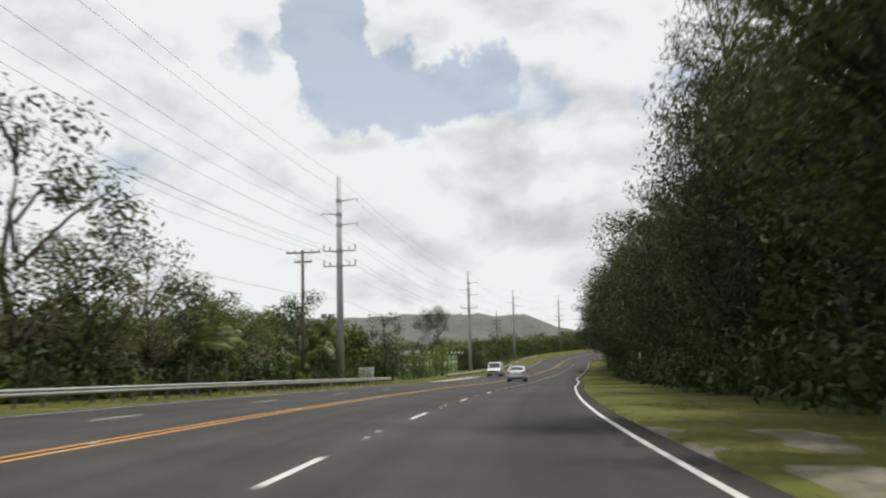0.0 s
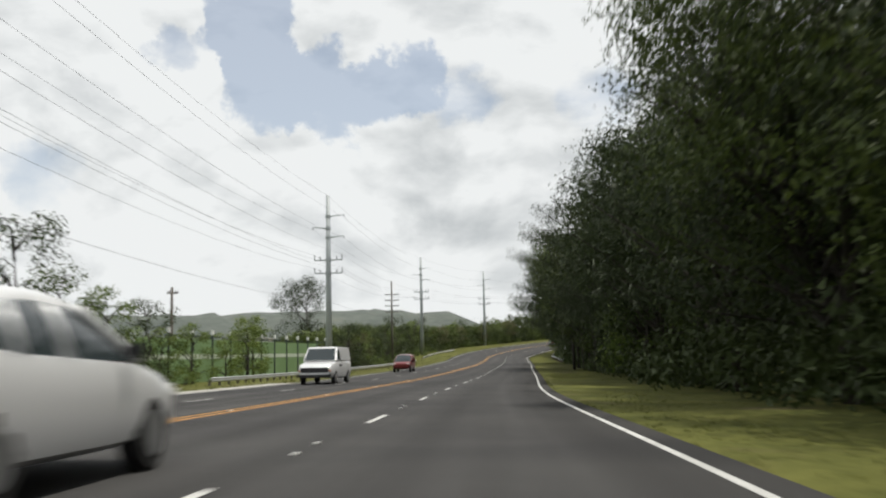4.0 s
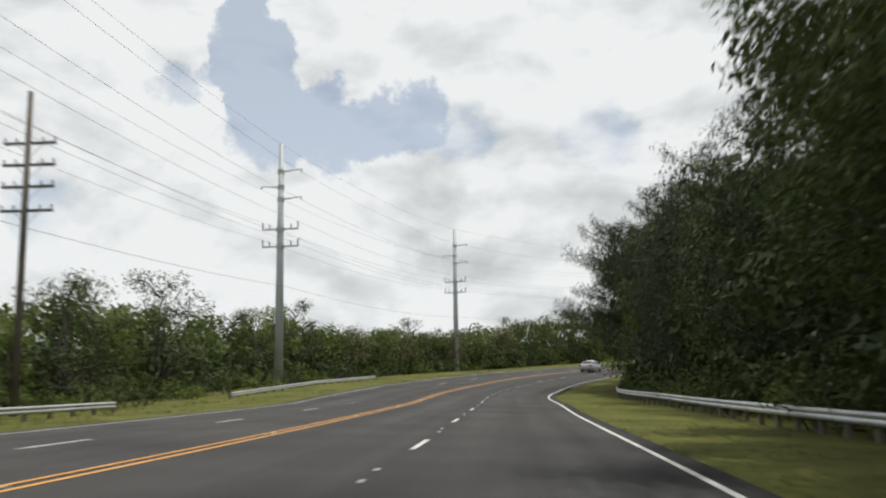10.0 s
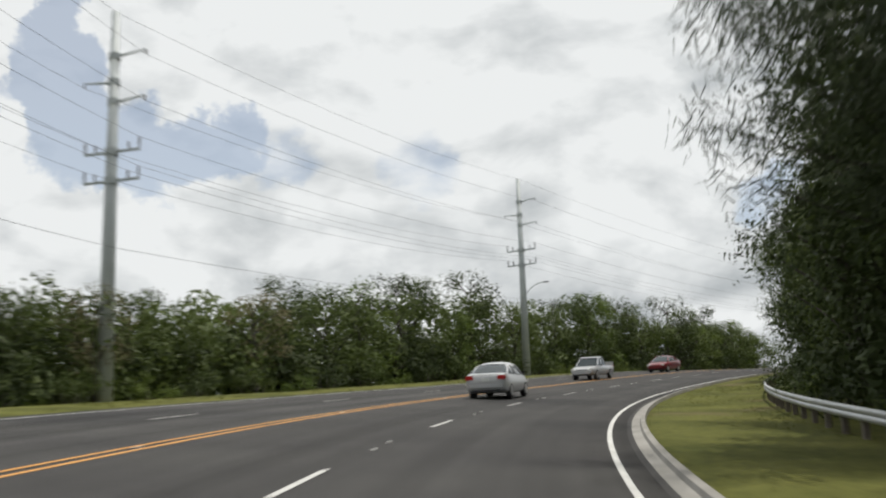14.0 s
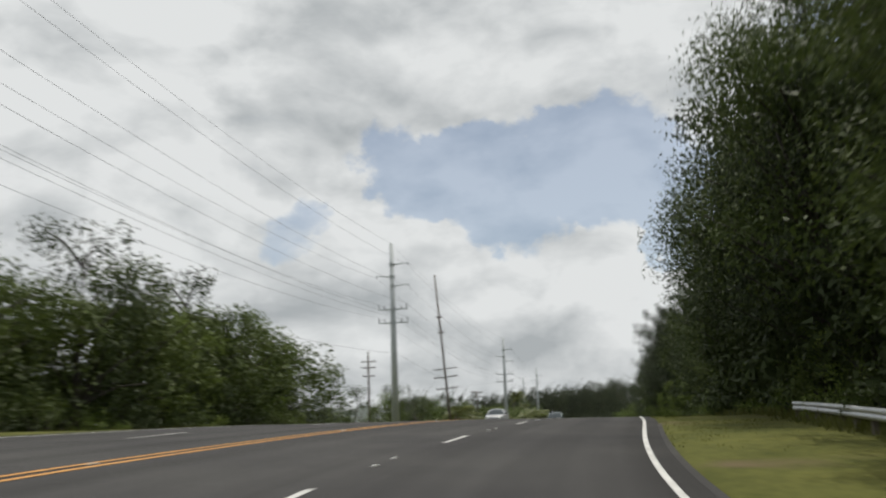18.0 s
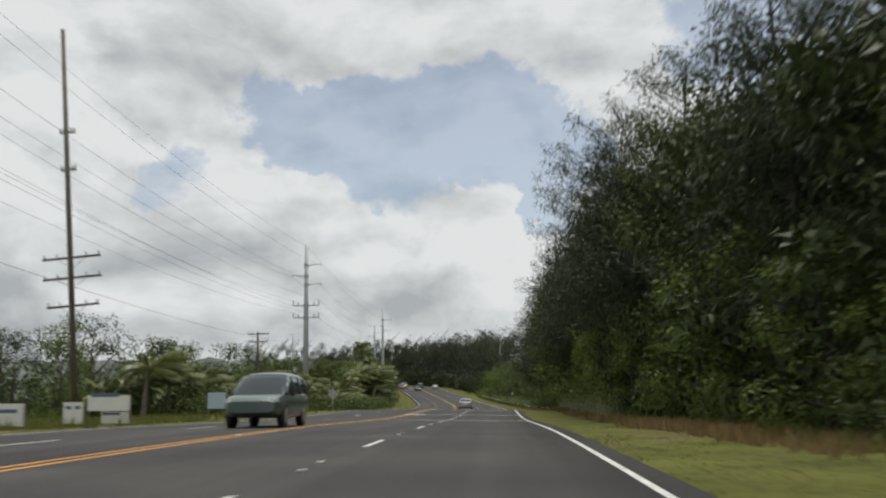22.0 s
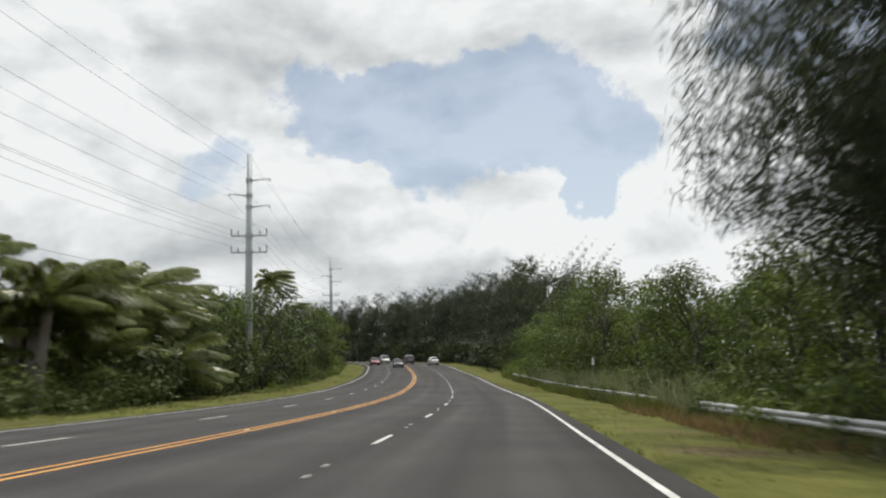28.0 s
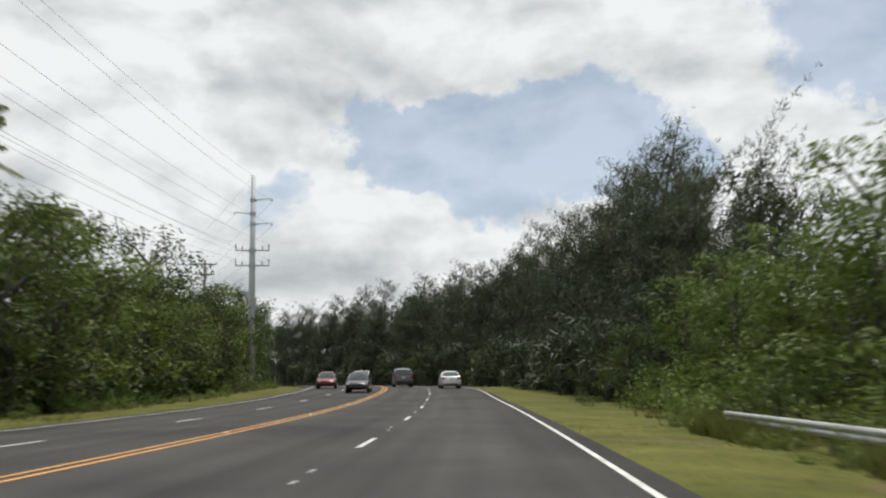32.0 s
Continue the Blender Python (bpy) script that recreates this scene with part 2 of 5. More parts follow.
SAND = varied("gravel_shoulder", (0.085, 0.075, 0.056), (0.19, 0.168, 0.13), 0.9, 0.95, fine=12, bump=0.8, spots=((0.075, 0.078, 0.022), 1.1, 0.50))
WHITE_LINE = varied("white_line_paint", (0.36, 0.36, 0.345), (0.64, 0.64, 0.62), 1.5, 0.7, fine=70, bump=0.2)
YELLOW_LINE = varied("yellow_line_paint", (0.44, 0.205, 0.04), (0.60, 0.30, 0.065), 1.5, 0.7, fine=70, bump=0.2)
CONCRETE = varied("concrete", (0.26, 0.25, 0.23), (0.40, 0.39, 0.36), 0.8, 0.9, fine=40)
KERB = varied("worn_kerb", (0.17, 0.165, 0.15), (0.30, 0.29, 0.27), 0.8, 0.9, fine=30)
RAIL_STEEL = varied("galvanised_rail", (0.38, 0.39, 0.40), (0.58, 0.59, 0.60), 0.7, 0.45, 0.6, fine=25, bump=0.1)
POST_WOOD = varied("weathered_wood", (0.10, 0.085, 0.07), (0.20, 0.175, 0.15), 1.2, 0.9, fine=35, each=0.2)
POLE_STEEL = varied("pole_steel", (0.30, 0.33, 0.34), (0.42, 0.45, 0.46), 0.5, 0.55, 0.1, fine=20, bump=0.1)
POLE_WOOD = varied("pole_wood", (0.06, 0.05, 0.045), (0.14, 0.12, 0.10), 0.8, 0.9, fine=40, each=0.2)
INSULATOR = material("insulator_grey", (0.22, 0.22, 0.24), 0.35)
WIRE = material("wire", (0.06, 0.06, 0.065), 0.6)
BARK = varied("bark", (0.022, 0.019, 0.016), (0.062, 0.053, 0.045), 2.0, 0.95, fine=30, bump=0.6)
PALM_BARK = varied("palm_bark", (0.13, 0.115, 0.095), (0.24, 0.21, 0.18), 3.0, 0.95, fine=24, bump=0.6)
LEAF = foliage("leaf_green", (0.034, 0.054, 0.014), (0.106, 0.138, 0.036), 0.25)
# dark green, lowered further so the colour holds the wood's shade
LEAF_DARK_SHADED = foliage("leaf_dark_shaded", (0.021, 0.033, 0.012), (0.064, 0.087, 0.027), 0.14)
LEAF_DRY = foliage("leaf_dry", (0.085, 0.075, 0.038), (0.21, 0.185, 0.105), 0.3)
LEAF_BRIGHT = foliage("leaf_bright", (0.06, 0.10, 0.016), (0.17, 0.215, 0.05), 0.3)
NEEDLE = foliage("needle_green", (0.021, 0.031, 0.015), (0.058, 0.077, 0.033), 0.13)
# the needle green again, paler and greyer: distance haze mixed into the colour
NEEDLE_HAZED = foliage("needle_hazed", (0.034, 0.046, 0.027), (0.086, 0.106, 0.056), 0.15)
FROND = foliage("palm_frond", (0.055, 0.080, 0.016), (0.20, 0.22, 0.06), 0.3, 0.38, 0.5)
# forest tones greyed towards blue, so the colour itself holds some haze
HILL = varied("hill_forest_hazed", (0.052, 0.066, 0.058), (0.115, 0.128, 0.112), 0.02, 1.0, fine=0.11, bump=0.0, spots=((0.13, 0.13, 0.10), 0.008, 0.62))
GREEN_WALL = varied("green_wall_paint", (0.13, 0.22, 0.085), (0.18, 0.28, 0.12), 0.3, 0.75, fine=8, bump=0.1)
WALL_BAND = varied("pale_wall_band", (0.40, 0.45, 0.36), (0.55, 0.60, 0.50), 0.4, 0.8, fine=9)
DARK_POST = material("dark_post", (0.05, 0.07, 0.06), 0.7)
WHITE_PAINT = varied("white_paint", (0.62, 0.62, 0.60), (0.8, 0.8, 0.78), 0.6, 0.6, fine=20)
SIGN_INK = material("sign_ink", (0.10, 0.14, 0.22), 0.7)
RUBBER = material("tyre_rubber", (0.02, 0.02, 0.02), 0.9)
RIM = material("wheel_rim", (0.45, 0.46, 0.47), 0.35, 0.8)
CAR_GLASS = material("car_glass", (0.03, 0.04, 0.045), 0.06)
CAR_TRIM = material("black_trim", (0.025, 0.025, 0.028), 0.5)
TAIL_LAMP = material("tail_lamp", (0.38, 0.02, 0.02), 0.25)
HEAD_LAMP = material("head_lamp", (0.75, 0.75, 0.72), 0.12)
AMBER = material("amber_lamp", (0.75, 0.25, 0.03), 0.25)
PLATE = material("plate_bar", (0.55, 0.57, 0.55), 0.5)


def car_paint(name, color):
    m = material(name, color, 0.32, 0.15)
    m.node_tree.nodes["Principled BSDF"].inputs["Coat Weight"].default_value = 0.6
    return m


PAINT_WHITE = car_paint("paint_white", (0.72, 0.73, 0.74))
PAINT_SILVER = car_paint("paint_silver", (0.42, 0.43, 0.44))
PAINT_GREY = car_paint("paint_grey", (0.16, 0.165, 0.17))
PAINT_BLACK = car_paint("paint_black", (0.025, 0.025, 0.03))
PAINT_RED = car_paint("paint_red", (0.16, 0.012, 0.016))
PAINT_GREEN = car_paint("paint_green", (0.10, 0.135, 0.125))


# ---- mesh helpers ----
def mesh_of(name, verts, faces, mat, smooth=False):
    me = bpy.data.meshes.new(name)
    me.from_pydata([tuple(map(float, v)) for v in verts], [], [tuple(map(int, f)) for f in faces])
    me.materials.append(mat)
    if smooth:
        me.polygons.foreach_set("use_smooth", [True] * len(me.polygons))
    me.update()
    return me


def piece(name, me, parent=None, m=None, label=""):
    """Links a mesh as one object, under a parent if given."""
    ob = new(name, me)
    if parent is not None:
        ob.parent = parent
    if m is not None:
        ob.matrix_basis = m
    if label:
        tagged(ob, label)
    return ob


def part(name, bm, mat, parent=None, label="", smooth=False):
    me = bpy.data.meshes.new(name)
    bm.to_mesh(me)
    bm.free()
    me.materials.append(mat)
    if smooth:
        me.polygons.foreach_set("use_smooth", [True] * len(me.polygons))
    return piece(name, me, parent, None, label)


def thing(name, m, label, category, group="", kind=""):
    ob = new(name)
    ob.empty_display_size = 0.3
    ob.matrix_basis = m
    return tagged(ob, label, category, group, kind)


def add_box(bm, size, at=(0, 0, 0), bevel=0.0, turn=None):
    made = bmesh.ops.create_cube(bm, size=1.0)["verts"]
    m = Matrix.Translation(at) @ (turn or Matrix()) @ Matrix.Diagonal((*size, 1))
    bmesh.ops.transform(bm, matrix=m, verts=made)
    if bevel:
        edges = list({e for v in made for e in v.link_edges})
        bmesh.ops.bevel(bm, geom=edges, offset=bevel, segments=2, affect="EDGES", clamp_overlap=True)


def box(size, at=(0, 0, 0), bevel=0.0, turn=None):
    bm = bmesh.new()
    add_box(bm, size, at, bevel, turn)
    return bm


def add_tube(bm, points, radii, sides=8, cap=True):
    """A tapered tube through the points."""
    rings = []
    points = [Vector(p) for p in points]
    for i, p in enumerate(points):
        d = (points[min(i + 1, len(points) - 1)] - points[max(i - 1, 0)]).normalized()
        side = d.cross(Vector((0, 0, 1)) if abs(d.z) < 0.9 else Vector((1, 0, 0))).normalized()
        up = side.cross(d)
        rings.append([bm.verts.new(p + (side * math.cos(a) + up * math.sin(a)) * radii[i]) for a in (2 * math.pi * k / sides for k in range(sides))])
    for a, b in zip(rings, rings[1:]):
        for k in range(sides):
            bm.faces.new((a[k], a[(k + 1) % sides], b[(k + 1) % sides], b[k]))
    if cap:
        bm.faces.new(list(reversed(rings[0])))
        bm.faces.new(rings[-1])


def tube(points, radii, sides=8):
    bm = bmesh.new()
    add_tube(bm, points, radii, sides)
    return bm


# ---- the road: one curve for its whole length, through points 36 m apart along the outer lane ----
STEP = 36.0
S_FIRST = -120.0
COURSE = [
    (8.75, -119.70, 1.13),
    (6.15, -83.80, 0.46),
    (3.65, -47.90, -0.21),
    (1.05, -12.00, -0.88),
    (-1.66, 23.99, -1.51),
    (-2.75, 59.89, -2.21),
    (-2.92, 95.90, -2.94),
    (-3.56, 131.90, -3.55),
    (-2.99, 167.90, -3.84),
    (-2.56, 203.90, -3.91),
    (-1.94, 239.90, -3.81),
    (-1.79, 275.90, -3.52),
    (-0.81, 311.91, -2.87),
    (6.64, 347.25, -1.28),
    (21.32, 380.20, 0.37),
    (42.11, 409.56, 2.24),
    (68.15, 434.44, 3.48),
    (94.49, 458.90, 3.61),
    (120.85, 483.45, 3.17),
    (147.08, 508.11, 2.27),
    (173.44, 532.65, 1.77),
    (199.81, 557.09, 0.66),
    (225.35, 582.55, -0.02),
    (250.27, 608.42, -0.33),
    (274.08, 635.42, -0.29),
    (297.24, 662.99, 0.29),
    (319.51, 691.29, 1.18),
    (340.61, 720.49, 2.48),
    (357.61, 752.19, 3.33),
    (368.21, 786.49, 4.05),
    (372.31, 822.19, 4.13),
    (369.51, 858.09, 4.13),
]
EDGE_R, DASH_R, MID, DASH_L, EDGE_L = 1.88, -2.53, -6.47, -10.2, -13.9
ROAD_L, ROAD_R = -14.6, 2.36
BANK = 0.045     # the bend to the right is banked
CROWN = 0.02     # the two lanes on the right fall away from the centre line
CURVE = [Vector(c) for c in COURSE]


def on_course(s):
    """Place and heading of the curve at s metres from the start of the clip."""
    f = (s - S_FIRST) / STEP
    i = int(min(max(math.floor(f), 0), len(CURVE) - 2))
    u = f - i
    p1, p2 = CURVE[i], CURVE[i + 1]
    p0 = CURVE[i - 1] if i else p1 * 2 - p2
    p3 = CURVE[i + 2] if i + 2 < len(CURVE) else p2 * 2 - p1
    p = 0.5 * (2 * p1 + (p2 - p0) * u + (2 * p0 - 5 * p1 + 4 * p2 - p3) * u * u + (3 * p1 - p0 - 3 * p2 + p3) * u ** 3)
    d = 0.5 * ((p2 - p0) + 2 * (2 * p0 - 5 * p1 + 4 * p2 - p3) * u + 3 * (3 * p1 - p0 - 3 * p2 + p3) * u * u)
    return p, d


def side(s, u, dz=0.0):
    """The point u metres right of the curve (left: negative), dz over the road."""
    p, d = on_course(s)
    r = Vector((d.y, -d.x, 0)).normalized()
    tilt = BANK * min(max((s - 285) / 30, 0), 1) * min(max((465 - s) / 40, 0), 1)
    return p + r * u + Vector((0, 0, dz - tilt * min(max(u + 1, -18), 3.4) - CROWN * min(max(u + 1, MID + 1), 3.4)))


def course_turn(s):
    d = on_course(s)[1]
    return math.atan2(-d.x, d.y)


def slope_at(s):
    d = on_course(s)[1]
    return math.atan2(d.z, math.hypot(d.x, d.y))


def stand(s, u, dz=0.0, turn=0.0, size=1.0):
    """A pose at s, u, whose y axis runs along the road, turned by some degrees."""
    return Matrix.Translation(side(s, u, dz)) @ Matrix.Rotation(course_turn(s) + radians(turn), 4, "Z") @ Matrix.Diagonal((size, size, size, 1))


S_END = S_FIRST + STEP * (len(COURSE) - 1)


def ground_drop(s, u):
    """How far the verge lies under the road's level, by its distance from the road."""
    if u > ROAD_R:
        d = u - ROAD_R
        low = 0.03 + 0.02 * d + (0.25 if 660 < s < 860 else 0.0) * min(max(d - 1, 0) / 4, 1)
        bank = min(max(d - 14, 0) * 0.02, 0.6)
        return -low + bank
    if u < ROAD_L:
        d = ROAD_L - u
        return -(0.03 + 0.012 * d + 0.04 * max(d - 12, 0) * (1 if d < 40 else 0) + (1.12 if d >= 40 else 0))
    return -0.12


def strip(columns, start, stop, step, height):
    """Verts and faces of a sheet along the road; height(s, u) gives its level over the road."""
    stations = list(np.arange(start, stop + 0.01, step))
    verts = [side(s, u, height(s, u)) for s in stations for u in columns]
    n = len(columns)
    faces = [(i * n + j, i * n + j + 1, (i + 1) * n + j + 1, (i + 1) * n + j) for i in range(len(stations) - 1) for j in range(n - 1)]
    return verts, faces


# the ground: along the road to both sides, and on to the horizon
g_cols = [-120, -90, -70, -55, -45, -36, -30, -26, -22, -19, -17, -15.6, -14.5, -13.5, 1.0, 2.26, 2.7, 3.5, 5, 6.5, 8, 10, 13, 17, 24, 34, 50, 75]
rough_noise = lambda s, u: 0.10 * noise.noise(Vector((s * 0.11, u * 0.17, 2.0))) + 0.03 * noise.noise(Vector((s * 0.6, u * 0.7, 5.0)))
gv, gf = strip(g_cols, S_FIRST, S_END, 3.0, lambda s, u: ground_drop(s, u) + (rough_noise(s, u) * min(1, max(u - ROAD_R - 0.3, ROAD_L - 0.3 - u, 0) / 2)))
base_n = len(gv)
gv += [(-3500, -3500, -9), (4500, -3500, -9), (4500, 4500, -9), (-3500, 4500, -9)]
gf.append((base_n, base_n + 1, base_n + 2, base_n + 3))
ground = piece("ground", mesh_of("ground", gv, gf, GRASS, True))
tagged(ground, "mown grass verges and rough open ground beside the highway", "ground", kind="structure")

r_cols = list(np.linspace(ROAD_L, ROAD_R, 9))
rv, rf = strip(r_cols, S_FIRST, S_END, 3.0, lambda s, u: 0.0)
n_r = len(r_cols)
road = piece("road", mesh_of("road", rv, rf, ASPHALT, True))
lanes = road.data.uv_layers.new(name="lanes")
for loop in road.data.loops:
    lanes.data[loop.index].uv = (r_cols[loop.vertex_index % n_r], S_FIRST + 3.0 * (loop.vertex_index // n_r))
solid = road.modifiers.new("thickness", "SOLIDIFY")
solid.thickness, solid.offset = 0.10, -1
tagged(road, "dark worn asphalt of a four-lane highway", "road", kind="structure")


def line_along(name, u, width, start, stop, mat, label, dz=0.005, step=2.0):
    v, f = strip([u - width / 2, u + width / 2], start, stop, step, lambda s, uu: dz)
    ob = piece(name, mesh_of(name, v, f, mat), road, None, label)
    return ob


line_along("edge_line", EDGE_R, 0.115, S_FIRST, S_END, WHITE_LINE, "solid white edge line")
line_along("edge_line", EDGE_L, 0.11, S_FIRST, S_END, WHITE_LINE, "solid white edge line")
line_along("centre_line", MID - 0.16, 0.11, S_FIRST, S_END, YELLOW_LINE, "yellow centre line")
line_along("centre_line", MID + 0.16, 0.11, S_FIRST, S_END, YELLOW_LINE, "yellow centre line")

dash_mesh = mesh_of("lane_dash", [(-0.06, 0, 0.005), (0.06, 0, 0.005), (0.06, 3.05, 0.005), (-0.06, 3.05, 0.005)], [(0, 1, 2, 3)], WHITE_LINE)
dot_bm = box((0.10, 0.10, 0.02), (0, 0, 0.012), 0.008)
dot_mesh = bpy.data.meshes.new("road_stud")
dot_bm.to_mesh(dot_mesh)
dot_bm.free()
dot_mesh.materials.append(WHITE_PAINT)


def on_road(s, u):
    return Matrix.Translation(side(s, u)) @ Matrix.Rotation(course_turn(s), 4, "Z") @ Matrix.Rotation(slope_at(s), 4, "X")


# places of every so many dashes along the road
DASH_AT = [(-8, -91.0), (0, 8.9), (6, 83.6), (13, 173.2), (25, 320.9), (34, 434.5), (47, 596.2), (61, 776.7), (76, 970.0)]
for k in range(-8, 77):
    s = float(np.interp(k, [q[0] for q in DASH_AT], [q[1] for q in DASH_AT]))
    for u in (DASH_R, DASH_L):
        piece("lane_dash", dash_mesh, road, on_road(s, u))
    for off, u in ((6.3, DASH_R + 0.02), (7.9, DASH_R - 0.03), (5.0, MID)):
        piece("road_stud", dot_mesh, road, on_road(s + off, u))
for s in (554.6, 572.8, 592.0):
    line_along("stop_line", (MID + EDGE_R) / 2 + 0.1, EDGE_R - MID - 0.5, s, s + 0.45, WHITE_LINE, "white line across the lanes", 0.007, 0.15)

line_along("median_patch", MID + 0.4, 1.5, 573.4, 575.0, WHITE_LINE, "pale painted patch on the centre line", 0.009, 0.9)


# ---- guard rails ----
def guard_rail(u, start, stop, label, facing, drop=0.0):
    """A W-beam rail on posts; facing: +1 if its face looks to the right."""
    rail = thing("guard_rail", stand((start + stop) / 2, u, -0.1), label, "guard rail", "guard rails along the road")
    inv = rail.matrix_basis.inverted()
    shape = [(0.0, 0.72), (0.05, 0.70), (0.07, 0.65), (0.05, 0.60), (0.0, 0.57), (0.05, 0.54), (0.07, 0.49), (0.05, 0.44), (0.0, 0.42)]
    n = max(2, int((stop - start) / 2))
    stations = list(np.linspace(start, stop, n + 1))
    verts, faces = [], []
    for i, s in enumerate(stations):
        base = -0.12 - drop
        for dx, z in shape:
            wig = 0.02 * noise.noise(Vector((s * 0.2, u, 0)))
            verts.append(inv @ side(s, u + facing * dx + wig, z + base))
    k = len(shape)
    for i in range(n):
        for j in range(k - 1):
            faces.append((i * k + j, i * k + j + 1, (i + 1) * k + j + 1, (i + 1) * k + j))
    beam = piece("rail_beam", mesh_of("rail_beam", verts, faces, RAIL_STEEL, True), rail)
    th = beam.modifiers.new("thickness", "SOLIDIFY")
    th.thickness = 0.012
    pm = bpy.data.meshes.new("rail_post")
    b = box((0.15, 0.16, 1.0), (0, 0, 0.08), 0.012)
    b.to_mesh(pm)
    b.free()
    pm.materials.append(POST_WOOD)
    for s in stations:
        piece("rail_post", pm, rail, inv @ stand(s, u - facing * 0.10, -0.12 - drop, random.uniform(-3, 3)))
    return rail


guard_rail(-19.8, -70, 108.5, "galvanised steel guard rail on wooden posts beside palms", 1, -0.05)
guard_rail(-19.8, 153, 273.4, "galvanised steel guard rail on wooden posts before a green wall", 1, 0.12)
guard_rail(-20.6, 294.7, 331, "short galvanised steel guard rail on wooden posts", 1, 0.28)
guard_rail(7.4, 249, 451, "long curved galvanised guard rail round the bend", -1, 0.05)
guard_rail(7.4, 636, 690, "galvanised guard rail before the bushes", -1, 0.25)
guard_rail(7.4, 699, 787, "galvanised guard rail half hidden by weeds", -1, 0.3)


# ---- power poles ----
def arm_bm(length, z, up=0.0, thick=0.09):
    bm = bmesh.new()
    add_tube(bm, [(0, 0, z), (length * 0.5, 0, z + up * 0.5), (length, 0, z + up)], [thick, thick * 0.75, thick * 0.5], 6)
    return bm


ARMS = [(2.1, 2.65), (-2.0, 4.2), (2.1, 5.4)]     # length to the road side, depth under the top


def steel_pole(height, lamp=False):
    """A tall tapered steel pole: three single arms at the top, two double arms with upright insulators under them."""
    pole = thing("power_pole", Matrix(), "tall tapered grey steel power pole with crossarms", "power pole", "steel power poles along the road")
    part("shaft", tube([(0, 0, -0.8), (0, 0, height * 0.5), (0, 0, height)], [0.46, 0.35, 0.23], 14), POLE_STEEL, pole, smooth=True)
    for length, depth in ARMS:
        a = part("arm", arm_bm(length, height - depth - 0.12, 0.2), POLE_STEEL, pole, smooth=True)
        bm = bmesh.new()
        add_tube(bm, [(length, 0, height - depth + 0.05), (length, 0, height - depth - 0.22)], [0.06, 0.06], 6)
        part("insulator", bm, INSULATOR, a)
        c = bmesh.new()
        add_tube(c, [(0, 0, height - depth - 0.3), (0, 0, height - depth + 0.1)], [0.34, 0.34], 14)
        part("collar", c, POLE_STEEL, pole)
    for depth in (8.35, 10.05):
        bm = bmesh.new()
        add_box(bm, (3.7, 0.14, 0.14), (0, 0, height - depth - 0.1), 0.02)
        a = part("crossarm", bm, POLE_STEEL, pole)
        c = bmesh.new()
        add_tube(c, [(0, 0, height - depth - 0.3), (0, 0, height - depth + 0.1)], [0.40, 0.40], 14)
        part("collar", c, POLE_STEEL, pole)
        for x in (-1.8, -1.1, 1.1, 1.8):
            bm = bmesh.new()
            tall = 0.62 if abs(x) > 1.5 else 0.42
            add_tube(bm, [(x, 0, height - depth - 0.05), (x, 0, height - depth + tall * 0.6), (x, 0, height - depth + tall)], [0.05, 0.075, 0.05], 6)
            part("insulator", bm, INSULATOR, a)
    if lamp:
        a = part("lamp_arm", tube([(0.3, 0, height - 13.6), (1.0, 0, height - 12.9), (2.0, 0, height - 12.45), (2.7, 0, height - 12.4)], [0.05] * 4, 6), POLE_STEEL, pole)
        part("lamp_head", box((0.75, 0.26, 0.16), (3.0, 0, height - 12.42), 0.06), INSULATOR, a)
    return pole


POLE_SPOTS = [(-6.0, -24.0, 23.0), (102.0, -24.2, 23.3), (210.4, -23.9, 22.7), (314.0, -24.1, 23.4), (366.4, -26.6, 22.3), (420.3, -25.1, 22.7),
              (527.0, -26.9, 23.5), (632.9, -26.6, 23.2), (748.8, -22.6, 23.9), (862.7, -20.5, 23.6), (960.0, -24.0, 23.5)]
placed = []
plain_pole = None
for s, u, h in POLE_SPOTS:
    lamp = s == 420.3
    if lamp or plain_pole is None:
        pole = steel_pole(23.2, lamp)
        if lamp:
            tagged(pole, "tall grey steel power pole with crossarms and a street lamp")
        else:
            plain_pole = pole
        pole.matrix_basis = stand(s, u, h - 23.2)
    else:
        pole = copy_thing(plain_pole, stand(s, u, h - 23.2))
    placed.append(pole.matrix_basis.copy())


def wires(name, ends, sag, label, radius=0.015):
    """One cable from pole to pole, hanging between them."""
    cu = bpy.data.curves.new(name, "CURVE")
    cu.dimensions, cu.bevel_depth, cu.bevel_resolution = "3D", radius, 1
    for a, b in zip(ends, ends[1:]):
        sp = cu.splines.new("POLY")
        n = 14
        sp.points.add(n)
        for i in range(n + 1):
            t = i / n
            p = a.lerp(b, t)
            p.z -= sag * 4 * t * (1 - t) * (a - b).length / 100
            sp.points[i].co = (*p, 1)
    cu.materials.append(WIRE)
    return tagged(new(name, cu), label, "cable", "overhead power lines")


HP = 23.2
for x, z in ((0.0, HP), (2.1, HP - 2.9), (-2.0, HP - 4.4), (2.1, HP - 5.65), (-1.8, HP - 7.75), (1.8, HP - 7.75), (-1.8, HP - 9.45), (1.1, HP - 9.65), (1.8, HP - 9.45)):
    wires("power_line", [m @ Vector((x, 0, z)) for m in placed], 1.5, "thin dark overhead power line strung between poles", 0.0095)
wires("telephone_line", [m @ Vector((0.4, 0, 9.2)) for m in placed], 1.2, "low dark overhead telephone cable", 0.012)


